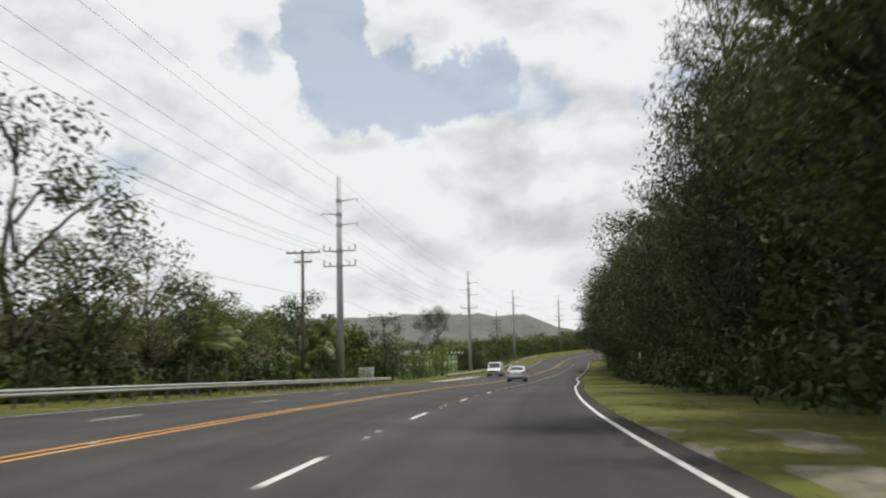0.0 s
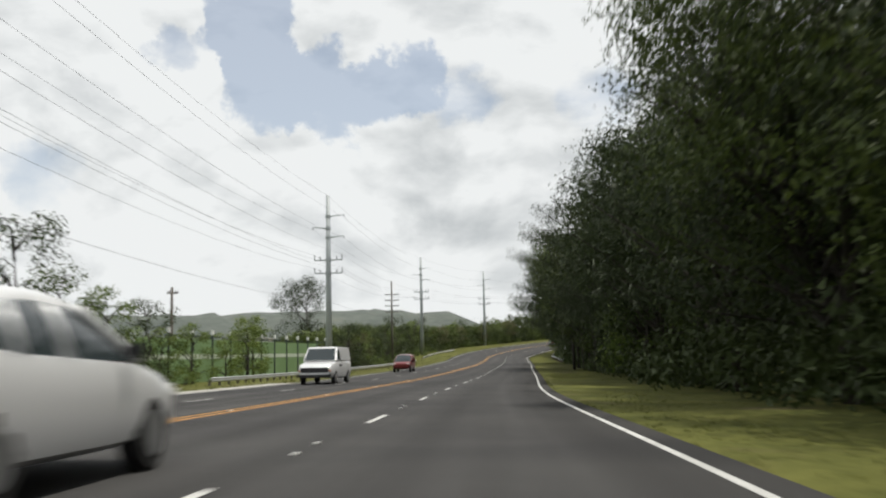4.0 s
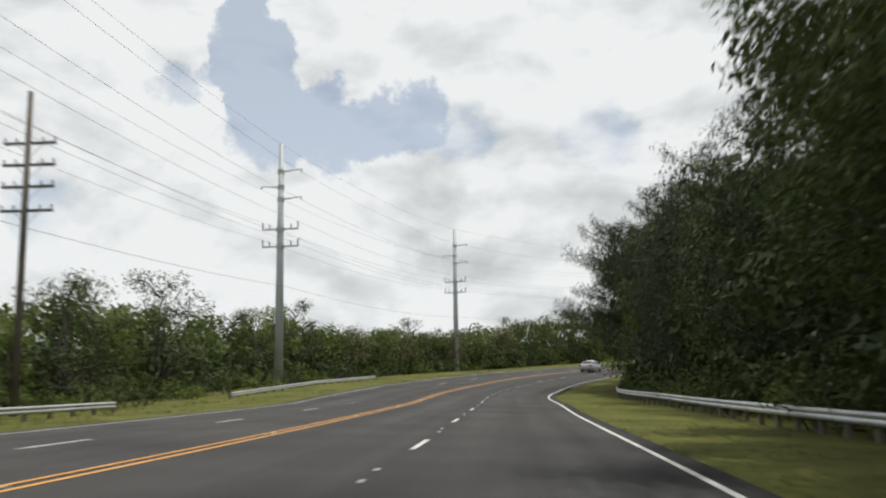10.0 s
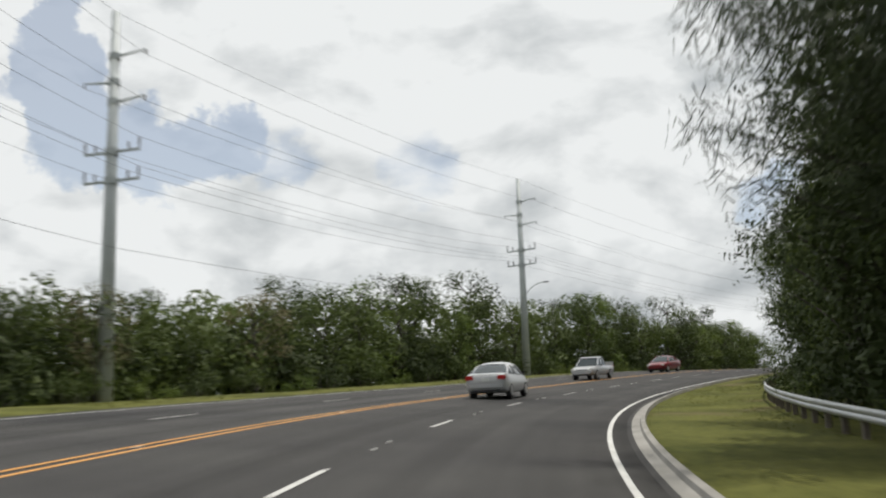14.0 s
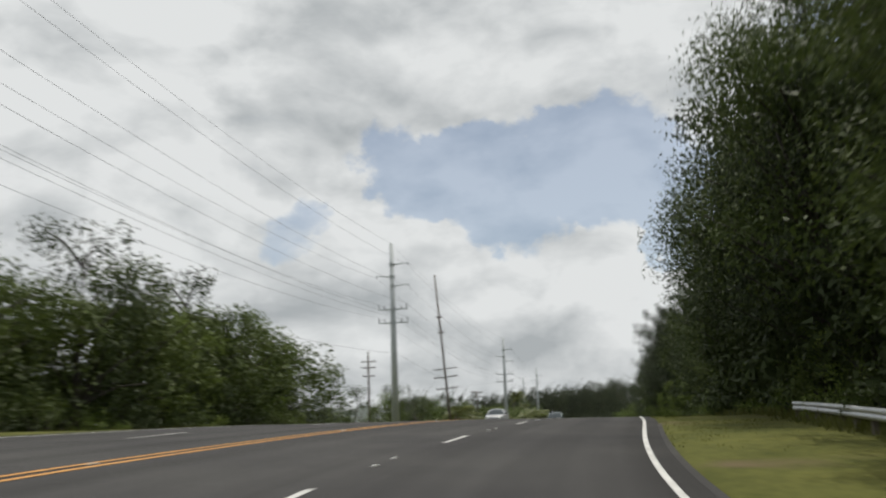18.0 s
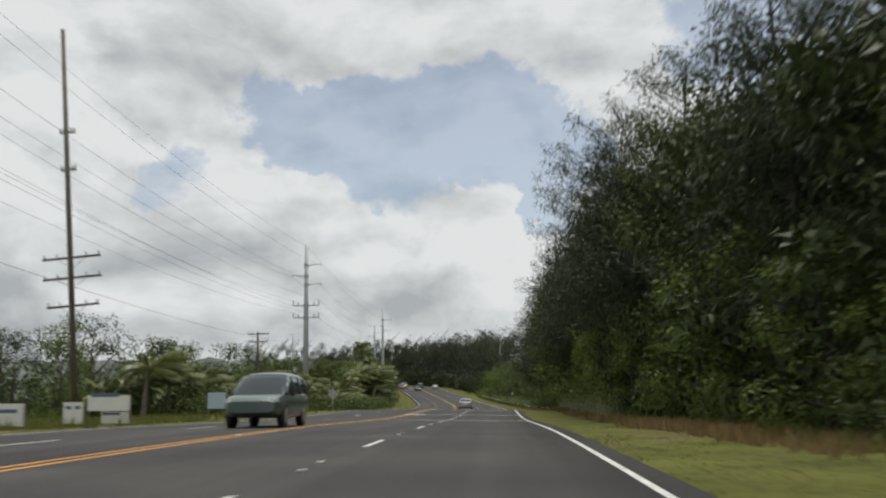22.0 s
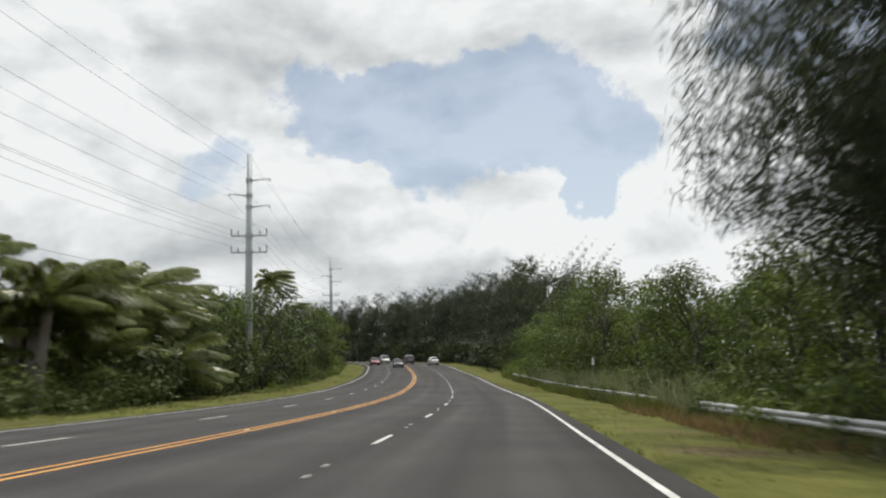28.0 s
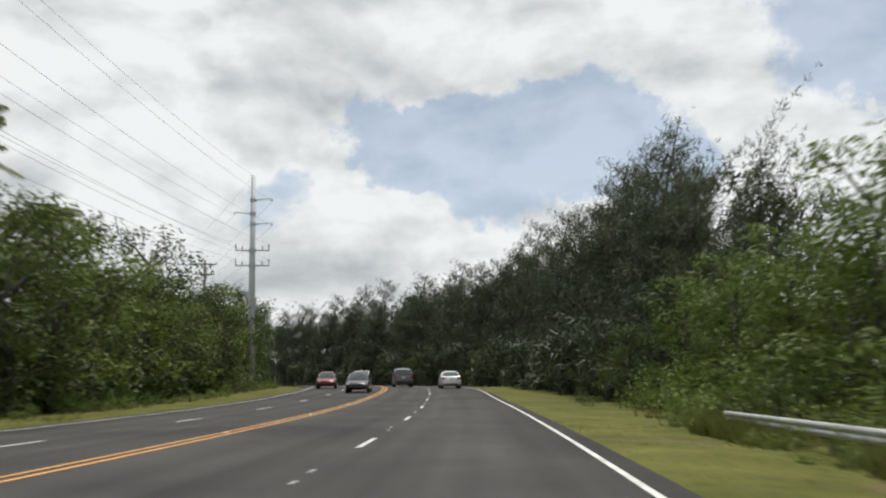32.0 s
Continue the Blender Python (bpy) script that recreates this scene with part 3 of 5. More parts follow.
def wood_pole(s, u, height, arms, label, lean=0.0, boxes=False, braces=True):
    """A wooden pole; arms: (depth under the top, half length)."""
    pole = thing("wooden_power_pole", stand(s, u, -0.4) @ Matrix.Rotation(radians(lean), 4, "Y"), label, "power pole")
    part("shaft", tube([(0, 0, -0.6), (0, 0, height * 0.5), (0, 0, height + 0.4)], [0.20, 0.17, 0.13], 9), POLE_WOOD, pole, smooth=True)
    for depth, half in arms:
        z = height + 0.4 - depth
        a = part("crossarm", box((2 * half, 0.11, 0.14), (0, 0.17, z), 0.012), POLE_WOOD, pole)
        for x in (-half * 0.94, -half * 0.5, half * 0.5, half * 0.94):
            part("insulator", tube([(x, 0.17, z + 0.06), (x, 0.17, z + 0.18), (x, 0.17, z + 0.30)], [0.03, 0.06, 0.035], 6), INSULATOR, a)
        if braces and half > 0.8:
            part("brace", tube([(-half * 0.5, 0.2, z - 0.03), (0, 0.2, z - 0.7), (half * 0.5, 0.2, z - 0.03)], [0.025] * 3, 4), POLE_STEEL, pole)
    if boxes:
        for x in (-0.5, 0.5):
            t = part("transformer", tube([(x, 0, height - 3.6), (x, 0, height - 2.7)], [0.26, 0.26], 12), POLE_STEEL, pole)
            part("bushing", tube([(x, 0, height - 2.7), (x, 0, height - 2.45)], [0.05, 0.04], 6), INSULATOR, t)
    return pole


wood_pole(86.3, -23.9, 13.0, [(0.25, 1.7), (1.15, 0.85)], "weathered wooden power pole with two crossarms")
wood_pole(272.2, -24.2, 15.8, [(2.6, 1.35), (3.7, 1.35), (4.8, 1.35), (6.0, 1.35)], "wooden power pole with four stacked crossarms")
wood_pole(560.5, -26.0, 25.7, [(15.3, 1.9), (16.6, 1.9), (18.4, 1.7), (7.0, 0.5), (9.5, 0.5)], "very tall dark wooden power pole leaning slightly", -4.4)
wood_pole(564.5, -40.5, 14.1, [(1.6, 1.2), (2.6, 1.2), (4.0, 1.0)], "dark wooden power pole with short crossarms")
wood_pole(632.0, -33.2, 11.1, [(0.3, 1.5), (1.4, 1.4)], "wooden power pole with transformers and two crossarms", 0, True)
wood_pole(188.0, -36.0, 9.5, [(0.6, 0.6)], "old wooden pole behind trees")
wood_pole(880.0, -27.0, 16.0, [(0.5, 1.5), (1.8, 1.2)], "wooden power pole with two crossarms far along the bend")


# ---- trees ----
def leaf_cloud(centres, rng, leaves, spread, size, droop=0.3, slim=0.45):
    """Pointed leaves round clump centres (x, y, z, radius), turned outward from their clump; slim ones hang as needles."""
    c = np.array(centres)
    pick = rng.choice(len(c), leaves, p=c[:, 3] ** 2 / (c[:, 3] ** 2).sum())
    way = rng.normal(size=(leaves, 3))
    way /= np.linalg.norm(way, axis=1)[:, None]
    r = rng.uniform(0.25, 1.0, leaves) ** 0.6
    at = c[pick, :3] + way * (r * c[pick, 3] * spread)[:, None] * np.array([1, 1, 0.8])
    lead = rng.normal(size=(leaves, 3)) + way * 0.8
    lead[:, 2] -= droop
    if slim > 0.2:
        face = way + rng.normal(size=(leaves, 3)) * 0.45 + np.array([0, 0, 0.35])
        face /= np.linalg.norm(face, axis=1)[:, None]
        lead -= face * (lead * face).sum(1)[:, None]
        across = np.cross(face, lead)
    else:
        across = np.cross(lead, rng.normal(size=(leaves, 3)))
    lead /= np.linalg.norm(lead, axis=1)[:, None]
    across /= np.linalg.norm(across, axis=1)[:, None]
    ln = (size * rng.uniform(0.6, 1.3, leaves))[:, None]
    v = np.stack([at - lead * ln * 0.45 - across * ln * slim * 0.5, at - lead * ln * 0.35 + across * ln * slim * 0.5, at + lead * ln * 0.55], 1).reshape(-1, 3)
    return v, np.arange(leaves * 3).reshape(-1, 3)


def crown_mesh(name, v, f, mat):
    me = bpy.data.meshes.new(name)
    me.vertices.add(len(v))
    me.vertices.foreach_set("co", np.asarray(v, float).ravel())
    me.loops.add(f.size)
    me.loops.foreach_set("vertex_index", f.ravel().astype(np.int32))
    me.polygons.add(len(f))
    me.polygons.foreach_set("loop_start", np.arange(0, f.size, f.shape[1], dtype=np.int32))
    me.materials.append(mat)
    me.update(calc_edges=True)
    me.validate()
    return me


def broad_tree(seed, height, width, mat, leaves, label, low=0.25, size=0.30, clumps=46, lean=0.0, name="tree", open_=1.0, core=True):
    """A branching trunk and a crown of many small leaves in uneven clumps."""
    rng = np.random.default_rng(seed)
    tree = thing(name, Matrix(), label, "tree")
    bm = bmesh.new()
    top = Vector((lean * height, 0, height * 0.72))
    r0 = 0.016 * height + 0.05
    add_tube(bm, [(0, 0, -0.6), (rng.normal() * 0.15, rng.normal() * 0.15, height * 0.25), top * 0.6 + Vector((rng.normal() * 0.2, rng.normal() * 0.2, 0)), top], [r0, r0 * 0.8, r0 * 0.5, 0.03], 8)
    centres = []
    for k in range(clumps):
        a, e = rng.uniform(0, 2 * math.pi), rng.uniform(-0.9, 1.0)
        rad = math.sqrt(max(0.0, 1 - e * e * 0.85)) * rng.uniform(0.35, 1.0) * rng.uniform(0.75, 1.1)
        zc = height * (low + (1 - low) * 0.5 * (1 + e * 0.92))
        p = Vector((math.cos(a) * rad * width / 2 + lean * zc, math.sin(a) * rad * width / 2, zc))
        centres.append((*p, width * rng.uniform(0.07, 0.17)))
        if k % 3 == 0:
            root = Vector((lean * zc * 0.5, 0, max(height * 0.15, zc - rad * width * 0.45)))
            mid = root.lerp(p, 0.55) + Vector((0, 0, 0.25))
            add_tube(bm, [root, mid, p], [r0 * 0.4, r0 * 0.22, 0.02], 4, False)
    part("trunk", bm, BARK, tree, smooth=True)
    v, f = leaf_cloud(centres, rng, leaves, 1.04 * open_, size)
    if core and name == "tree":
        inner = [(c[0] * 0.82 + lean * c[2] * 0.18, c[1] * 0.82, c[2] * 0.96, c[3] * 0.95) for c in centres]
        v2, f2 = leaf_cloud(inner, rng, leaves // 4, 0.9, size * 1.55)
        v, f = np.concatenate([v, v2]), np.concatenate([f, f2 + len(v)])
    piece("crown", crown_mesh("crown", v, f, mat), tree)
    return tree


def needle_tree(seed, height, width, leaves, label, low=0.12, mat=None, lean=0.05, gap=1.0):
    """A tall feathery tree: upswept limbs whose tips hang with thin needle sprays."""
    rng = np.random.default_rng(seed)
    tree = thing("ironwood_tree", Matrix(), label, "tree")
    bm = bmesh.new()
    r0 = 0.009 * height + 0.05
    axis = lambda z: Vector((lean * z * z / height, 0.2 * math.sin(z * 0.5 + seed), z))
    add_tube(bm, [axis(z) - Vector((0, 0, 0.6 if z == 0 else 0)) for z in np.linspace(0, height, 7)], list(np.linspace(r0, 0.03, 7)), 8)
    centres = []
    n = int(34 * gap)
    for k in range(n):
        z = height * (low + (0.97 - low) * (k + rng.uniform(0, 1)) / n)
        a = k * 2.4 + rng.uniform(-0.5, 0.5)
        reach = width / 2 * (1.05 - 0.75 * ((z / height) ** 1.6)) * rng.uniform(0.6, 1.15)
        root = axis(z)
        tip = root + Vector((math.cos(a) * reach + lean * reach, math.sin(a) * reach, reach * rng.uniform(0.25, 0.75)))
        mid = root.lerp(tip, 0.5) - Vector((0, 0, reach * 0.06))
        add_tube(bm, [root, mid, tip], [r0 * 0.3 * (1.1 - z / height) + 0.015, 0.03, 0.012], 4, False)
        for q in (0.3, 0.45, 0.6, 0.72, 0.84, 0.93, 1.0):
            p = root.lerp(tip, q) + Vector(rng.normal(size=3)) * 0.2
            centres.append((*p, reach * 0.13 + 0.26 + 0.14 * rng.uniform()))
    part("trunk", bm, BARK, tree, smooth=True)
    v, f = leaf_cloud(centres, rng, leaves, 1.05, 0.46, 1.1, 0.085)
    inner = [(*(axis(c[2]).lerp(Vector(c[:3]), 0.7)), c[3]) for c in centres if c[2] < height * 0.8]
    v2, f2 = leaf_cloud(inner, rng, leaves // 5, 1.0, 0.60, 0.7, 0.15)
    v, f = np.concatenate([v, v2]), np.concatenate([f, f2 + len(v)])
    piece("crown", crown_mesh("crown", v, f, mat or NEEDLE), tree)
    return tree


def palm_tree(seed, height, label, fronds=17, reach=3.2, lean=0.1, lowest=0.0):
    """A coconut palm: a ringed trunk and arching fronds with hanging leaflets."""
    rng = np.random.default_rng(seed)
    tree = thing("palm_tree", Matrix(), label, "palm tree")
    bend = lambda z: Vector((lean * z * z / max(height, 1), 0, z))
    zs = np.linspace(-0.5, height, 9)
    part("trunk", tube([bend(z) for z in zs], list(np.linspace(0.22, 0.13, 9)), 9), PALM_BARK, tree, smooth=True)
    crown = bend(height)
    for k in range(fronds):
        a = k * 2.4 + rng.uniform(-0.3, 0.3)
        rise = rng.uniform(lowest, 1.6)
        ln = reach * rng.uniform(0.8, 1.15)
        out = Vector((math.cos(a), math.sin(a), 0))
        cross = Vector((-math.sin(a), math.cos(a), 0))
        spine = []
        for i in range(9):
            t = i / 8
            spine.append(crown + out * ln * t * (1 - 0.18 * t * max(rise, 0)) + Vector((0.8 * t * t, 0, ln * (rise * 0.85 * t - (0.34 + 0.30 * max(rise, 0)) * t * t))))
        verts, faces = [], []
        for i in range(8):
            for j in range(10):
                t = (i + (j + 0.3) / 10) / 8
                p = spine[i].lerp(spine[i + 1], (j + 0.3) / 10)
                along = (spine[i + 1] - spine[i]).normalized()
                lw = 0.30 * reach * math.sin(math.pi * (0.12 + 0.80 * t)) * rng.uniform(0.85, 1.1)
                for sgn in (-1, 1):
                    tipv = p + cross * sgn * lw * rng.uniform(0.5, 0.68) + along * lw * 0.5 - Vector((-0.2 * lw, 0, lw * (rng.uniform(0.25, 0.45) + 0.45 * t)))
                    wv = along * 0.011 * reach
                    q = p.lerp(tipv, 0.5) + Vector((0, 0, 0.05 + 0.05 * lw))
                    b0 = len(verts)
                    verts += [p, q - wv, tipv, q + wv]
                    faces.append((b0, b0 + 1, b0 + 2, b0 + 3))
        b0 = len(verts)
        for i, p in enumerate(spine):
            w = 0.035 * (1 - i / 9)
            verts += [p - cross * w, p + cross * w]
        faces += [(b0 + 2 * i, b0 + 2 * i + 1, b0 + 2 * i + 3, b0 + 2 * i + 2) for i in range(8)]
        piece("frond", mesh_of("frond", verts, faces, FROND), tree)
    return tree


def shrub(seed, height, width, leaves, mat, label, size=0.2, slim=0.45, name="shrub"):
    rng = np.random.default_rng(seed)
    bush = thing(name, Matrix(), label, "shrub")
    bm = bmesh.new()
    centres = []
    for k in range(20):
        a, r = rng.uniform(0, 6.28), math.sqrt(rng.uniform(0, 1)) * width / 2
        z = height * rng.uniform(0.15, 0.92) * (1 - 0.45 * (2 * r / width) ** 2)
        centres.append((math.cos(a) * r, math.sin(a) * r, z, rng.uniform(0.16, 0.30) * height))
        if k % 2 == 0:
            add_tube(bm, [(math.cos(a) * r * 0.25, math.sin(a) * r * 0.25, -0.5), (math.cos(a) * r * 0.6, math.sin(a) * r * 0.6, z * 0.55), centres[-1][:3]], [0.04, 0.03, 0.01], 4, False)
    part("stem", bm, BARK, bush)
    v, f = leaf_cloud(centres, rng, leaves, 1.2, size, 0.2, slim)
    piece("crown", crown_mesh("crown", v, f, mat), bush)
    return bush


class Planter:
    """Sets out copies of a few first trees, each with its own turn and size."""

    def __init__(self, makers, usual=9):
        self.usual, self.makers, self.first, self.n = usual, makers, [None] * len(makers), 0

    def put(self, s, u, size=1.0, kind=None, turn=None, dz=-0.1):
        k = self.n % min(len(self.makers), self.usual) if kind is None else kind
        self.n += 1
        level = ground_drop(s, u) + dz
        a = random.uniform(0, 360) if turn is None else turn
        if self.first[k] is None:
            self.first[k] = self.makers[k]()
            m = stand(s, u, level, a, size)
            self.first[k].matrix_basis = m
            return
        m = stand(s, u, level, a, size / self.first[k].scale[0])
        copy_thing(self.first[k], m)


tall = Planter([
    lambda: broad_tree(1, 15, 9.5, LEAF_DARK_SHADED, 6600, "tall dark-green broadleaf tree crowding the verge", 0.08, 0.22, 96),
    lambda: broad_tree(2, 14, 8.5, LEAF, 6600, "tall green broadleaf tree in a dense roadside wood", 0.08, 0.215, 92),
    lambda: needle_tree(3, 16, 9.5, 8500, "tall feathery dark ironwood tree in a dense roadside wood"),
    lambda: needle_tree(4, 15, 8.5, 8000, "tall slender ironwood tree with drooping needles"),
])
over = Planter([
    lambda: broad_tree(5, 15, 11.5, LEAF, 13000, "broad green tree reaching out over the verge", 0.24, 0.205, 104, 0.20),
    lambda: needle_tree(6, 16, 12.0, 15000, "ironwood tree hanging its sprays out over the road", 0.24, None, 0.2, 1.15),
    lambda: broad_tree(7, 14, 11, LEAF_DARK_SHADED, 13000, "dark-green tree leaning over the verge", 0.22, 0.205, 104, 0.18),
])
iron = Planter([
    lambda: needle_tree(11, 13, 6.5, 6000, "dark feathery ironwood tree bent by the wind", 0.1, NEEDLE_HAZED, 0.16),
    lambda: needle_tree(12, 12, 6.0, 5600, "dark ironwood tree with an uneven top", 0.1, NEEDLE_HAZED, 0.2),
])
low_tree = Planter([
    lambda: broad_tree(21, 7, 6.5, LEAF, 2900, "low green tree in a dense thicket", 0.02, 0.235, 46, 0.0, "thicket_tree"),
    lambda: broad_tree(22, 6.5, 6.0, LEAF_BRIGHT, 2900, "low light-green tree in a thicket", 0.02, 0.23, 42, 0.0, "thicket_tree"),
    lambda: broad_tree(23, 8, 6.5, LEAF_DARK_SHADED, 2900, "bushy dark-green tree in a thicket", 0.04, 0.235, 44, 0.0, "thicket_tree"),
    lambda: broad_tree(24, 7.5, 6.5, LEAF_DRY, 1300, "thin brownish tree with sparse leaves", 0.2, 0.24, 36, 0.0, "thicket_tree"),
], 3)
bushes = Planter([
    lambda: shrub(31, 2.4, 3.6, 800, LEAF, "leafy green roadside bush"),
    lambda: shrub(32, 2.0, 3.2, 760, LEAF_BRIGHT, "light-green leafy bush at the wood's edge"),
    lambda: shrub(33, 3.2, 4.0, 850, LEAF_DARK_SHADED, "dense dark-green understorey bush"),
])
palms = Planter([
    lambda: palm_tree(41, 3.2, "short coconut palm with arching pale fronds", 19, 2.7),
    lambda: palm_tree(42, 4.6, "coconut palm with wind-blown fronds", 20, 2.7, 0.15),
    lambda: palm_tree(43, 1.6, "young coconut palm with fronds to the ground", 17, 2.7, 0.02),
])


# ---- vehicles ----
def loft(stations):
    """A car body's lower half: stations of (y, half width, bottom, top), rounded at the shoulders."""
    bm = bmesh.new()
    rings = []
    for y, hw, zb, zt in stations:
        h = zt - zb
        half = [(hw * 0.80, zb), (hw * 0.95, zb + 0.06), (hw, zb + h * 0.32), (hw, zb + h * 0.58), (hw * 0.985, zb + h * 0.80), (hw * 0.93, zt - 0.03), (hw * 0.80, zt + 0.005)]
        pts = half + [(-x, z) for x, z in reversed(half)]
        rings.append([bm.verts.new((x, y, z)) for x, z in pts])
    n = len(rings[0])
    for a, b in zip(rings, rings[1:]):
        for k in range(n):
            bm.faces.new((a[k], a[(k + 1) % n], b[(k + 1) % n], b[k]))
    bm.faces.new(rings[0])
    bm.faces.new(list(reversed(rings[-1])))
    bmesh.ops.recalc_face_normals(bm, faces=bm.faces)
    return bm


def wedge(y0, y1, hw0, z0, y2, y3, hw1, z1, bevel=0.05):
    """The upper half: its foot runs from y0 to y1, its roof from y2 to y3."""
    bm = bmesh.new()
    lo = [bm.verts.new(p) for p in ((-hw0, y0, z0), (hw0, y0, z0), (hw0, y1, z0), (-hw0, y1, z0))]
    hi = [bm.verts.new(p) for p in ((-hw1, y2, z1), (hw1, y2, z1), (hw1, y3, z1), (-hw1, y3, z1))]
    bm.faces.new(list(reversed(lo)))
    bm.faces.new(hi)
    for k in range(4):
        bm.faces.new((lo[k], lo[(k + 1) % 4], hi[(k + 1) % 4], hi[k]))
    if bevel:
        bmesh.ops.bevel(bm, geom=list(bm.edges), offset=bevel, segments=2, affect="EDGES", clamp_overlap=True)
    return bm


def crisp(ob, angle=38):
    me = ob.data
    me.polygons.foreach_set("use_smooth", [True] * len(me.polygons))
    me.set_sharp_from_angle(angle=radians(angle))
    return ob


def panel(corners, mat_, parent, name, thick=0.012, label=""):
    bm = bmesh.new()
    vs = [bm.verts.new(c) for c in corners]
    f = bm.faces.new(vs)
    out = bmesh.ops.extrude_face_region(bm, geom=[f])
    bm.normal_update()
    move = f.normal * thick
    bmesh.ops.translate(bm, vec=move, verts=[v for v in out["geom"] if isinstance(v, bmesh.types.BMVert)])
    bmesh.ops.recalc_face_normals(bm, faces=bm.faces)
    return part(name, bm, mat_, parent, label)


def wheel(parent, x, y, r):
    sx = 1 if x > 0 else -1
    w = part("wheel", tube([(x - 0.11, y, r), (x - 0.10, y, r), (x + 0.10, y, r), (x + 0.11, y, r)], [r * 0.93, r, r, r * 0.93], 20), RUBBER, parent, "black tyre")
    part("rim", tube([(x + sx * 0.05, y, r), (x + sx * 0.118, y, r), (x + sx * 0.122, y, r)], [r * 0.66, r * 0.66, r * 0.15], 14), RIM, w, "silver wheel rim")
    part("wheel_arch", tube([(x - 0.05, y, r + 0.03), (x + sx * 0.085, y, r + 0.03)], [r * 1.17, r * 1.17], 18), CAR_TRIM, parent)


def car_base(name, label, category, m, stations, paint, wheels, radius):
    car = thing(name, m, label, category, "cars on the road")
    crisp(part("body", loft(stations), paint, car, smooth=True))
    hw = max(s[1] for s in stations)
    for y in wheels:
        for sx in (-1, 1):
            wheel(car, sx * (hw - 0.115), y, radius)
    return car


def lamps(car, y_back, y_front, hw, z_tail, z_head, tail=(0.34, 0.14, 0.2)):
    for sx in (-1, 1):
        part("tail_lamp", box(tail, (sx * (hw - tail[0] / 2), y_back + 0.05, z_tail), 0.035), TAIL_LAMP, car, "red tail lamp")
        part("headlight", box((0.34, 0.2, 0.16), (sx * (hw - 0.2), y_front - 0.14, z_head), 0.05), HEAD_LAMP, car, "clear headlight")
        part("mirror", box((0.16, 0.10, 0.13), (sx * (hw + 0.10), 0.75, 1.02), 0.03), CAR_TRIM, car)
    part("number_plate", box((0.32, 0.02, 0.16), (0, y_back - 0.015, z_tail - 0.06), 0.004), PLATE, car, "blank number plate")
    part("grille", box((hw * 0.95, 0.05, 0.14), (0, y_front - 0.03, z_head - 0.06), 0.02), CAR_TRIM, car)


def pillars(car, paint, foot, roof, z0, z1, hw0, hw1, posts):
    """Pillars between the windows, in body colour; posts: places along the foot, 0 to 1."""
    for sx in (-1, 1):
        for q in posts:
            a = Vector((sx * (hw0 - 0.005), foot[0] + (foot[1] - foot[0]) * q, z0))
            b = Vector((sx * (hw1 + 0.005), roof[0] + (roof[1] - roof[0]) * q, z1))
            part("pillar", tube([a, b], [0.045, 0.04], 6), paint, car)


def cabin(car, paint, profile, z0, hw0, hw1, roof, posts):
    """The glazed upper half with a curved roof line. profile: (y, top); roof: the stretch in body colour; posts: places of the side pillars."""
    ys, tops = [q[0] for q in profile], [q[1] for q in profile]
    top_at = lambda y: float(np.interp(y, ys, tops))
    full = max(tops) - z0

    def half_ring(y, grow=0.0):
        zt = top_at(y)
        k = min(max((zt - z0) / full, 0.02), 1)
        wide = hw0 + (hw1 - hw0) * k
        mid = hw0 + (hw1 - hw0) * k * 0.45
        return [(hw0 + grow, z0), (mid + grow, z0 + (zt - z0) * 0.5), (wide + grow, zt - 0.07 * k + grow), (wide * 0.82, zt - 0.015 * k + grow), (wide * 0.4, zt + 0.012 * k + grow), (0, zt + 0.018 * k + grow)]

    bm = bmesh.new()
    stations = list(np.linspace(ys[0], ys[-1], 17))
    rings = []
    for y in stations:
        h = half_ring(y)
        rings.append([bm.verts.new((x, y, z)) for x, z in h] + [bm.verts.new((-x, y, z)) for x, z in reversed(h[:-1])])
    for r0, r1 in zip(rings, rings[1:]):
        for k in range(len(r0) - 1):
            bm.faces.new((r0[k], r0[k + 1], r1[k + 1], r1[k]))
    bmesh.ops.recalc_face_normals(bm, faces=bm.faces)
    part("window", bm, CAR_GLASS, car, "dark tinted car windows", True)
    bm = bmesh.new()
    rings = []
    for y in np.linspace(roof[0], roof[1], 9):
        h = half_ring(y, 0.012)[2:]
        x, z = h[0]
        h = [(x + 0.012, z - 0.07)] + h
        rings.append([bm.verts.new((x, y, z)) for x, z in h] + [bm.verts.new((-x, y, z)) for x, z in reversed(h[:-1])])
    for r0, r1 in zip(rings, rings[1:]):
        for k in range(len(r0) - 1):
            bm.faces.new((r0[k], r0[k + 1], r1[k + 1], r1[k]))
    bmesh.ops.recalc_face_normals(bm, faces=bm.faces)
    part("roof", bm, paint, car, smooth=True)
    # pillars: slanted at both ends, upright between
    zr = top_at(sum(roof) / 2)
    for sx in (-1, 1):
        for y0, y1 in posts:
            pts = []
            for q in (0.0, 0.5, 1.0):
                y = y0 + (y1 - y0) * q
                h = half_ring(y1 if abs(y1 - y0) < 0.2 else y, 0.008)
                z = z0 + (top_at(y1) - 0.06 - z0) * q
                if abs(y1 - y0) >= 0.2:
                    z = min(z, top_at(y) - 0.005)
                wide = float(np.interp(z, [h[0][1], h[1][1], h[2][1]], [h[0][0], h[1][0], h[2][0]])) if h[2][1] > h[0][1] + 0.02 else h[0][0]
                pts.append((sx * wide, y, z))
            part("pillar", tube(pts, [0.05, 0.04, 0.04], 6), paint, car, smooth=True)


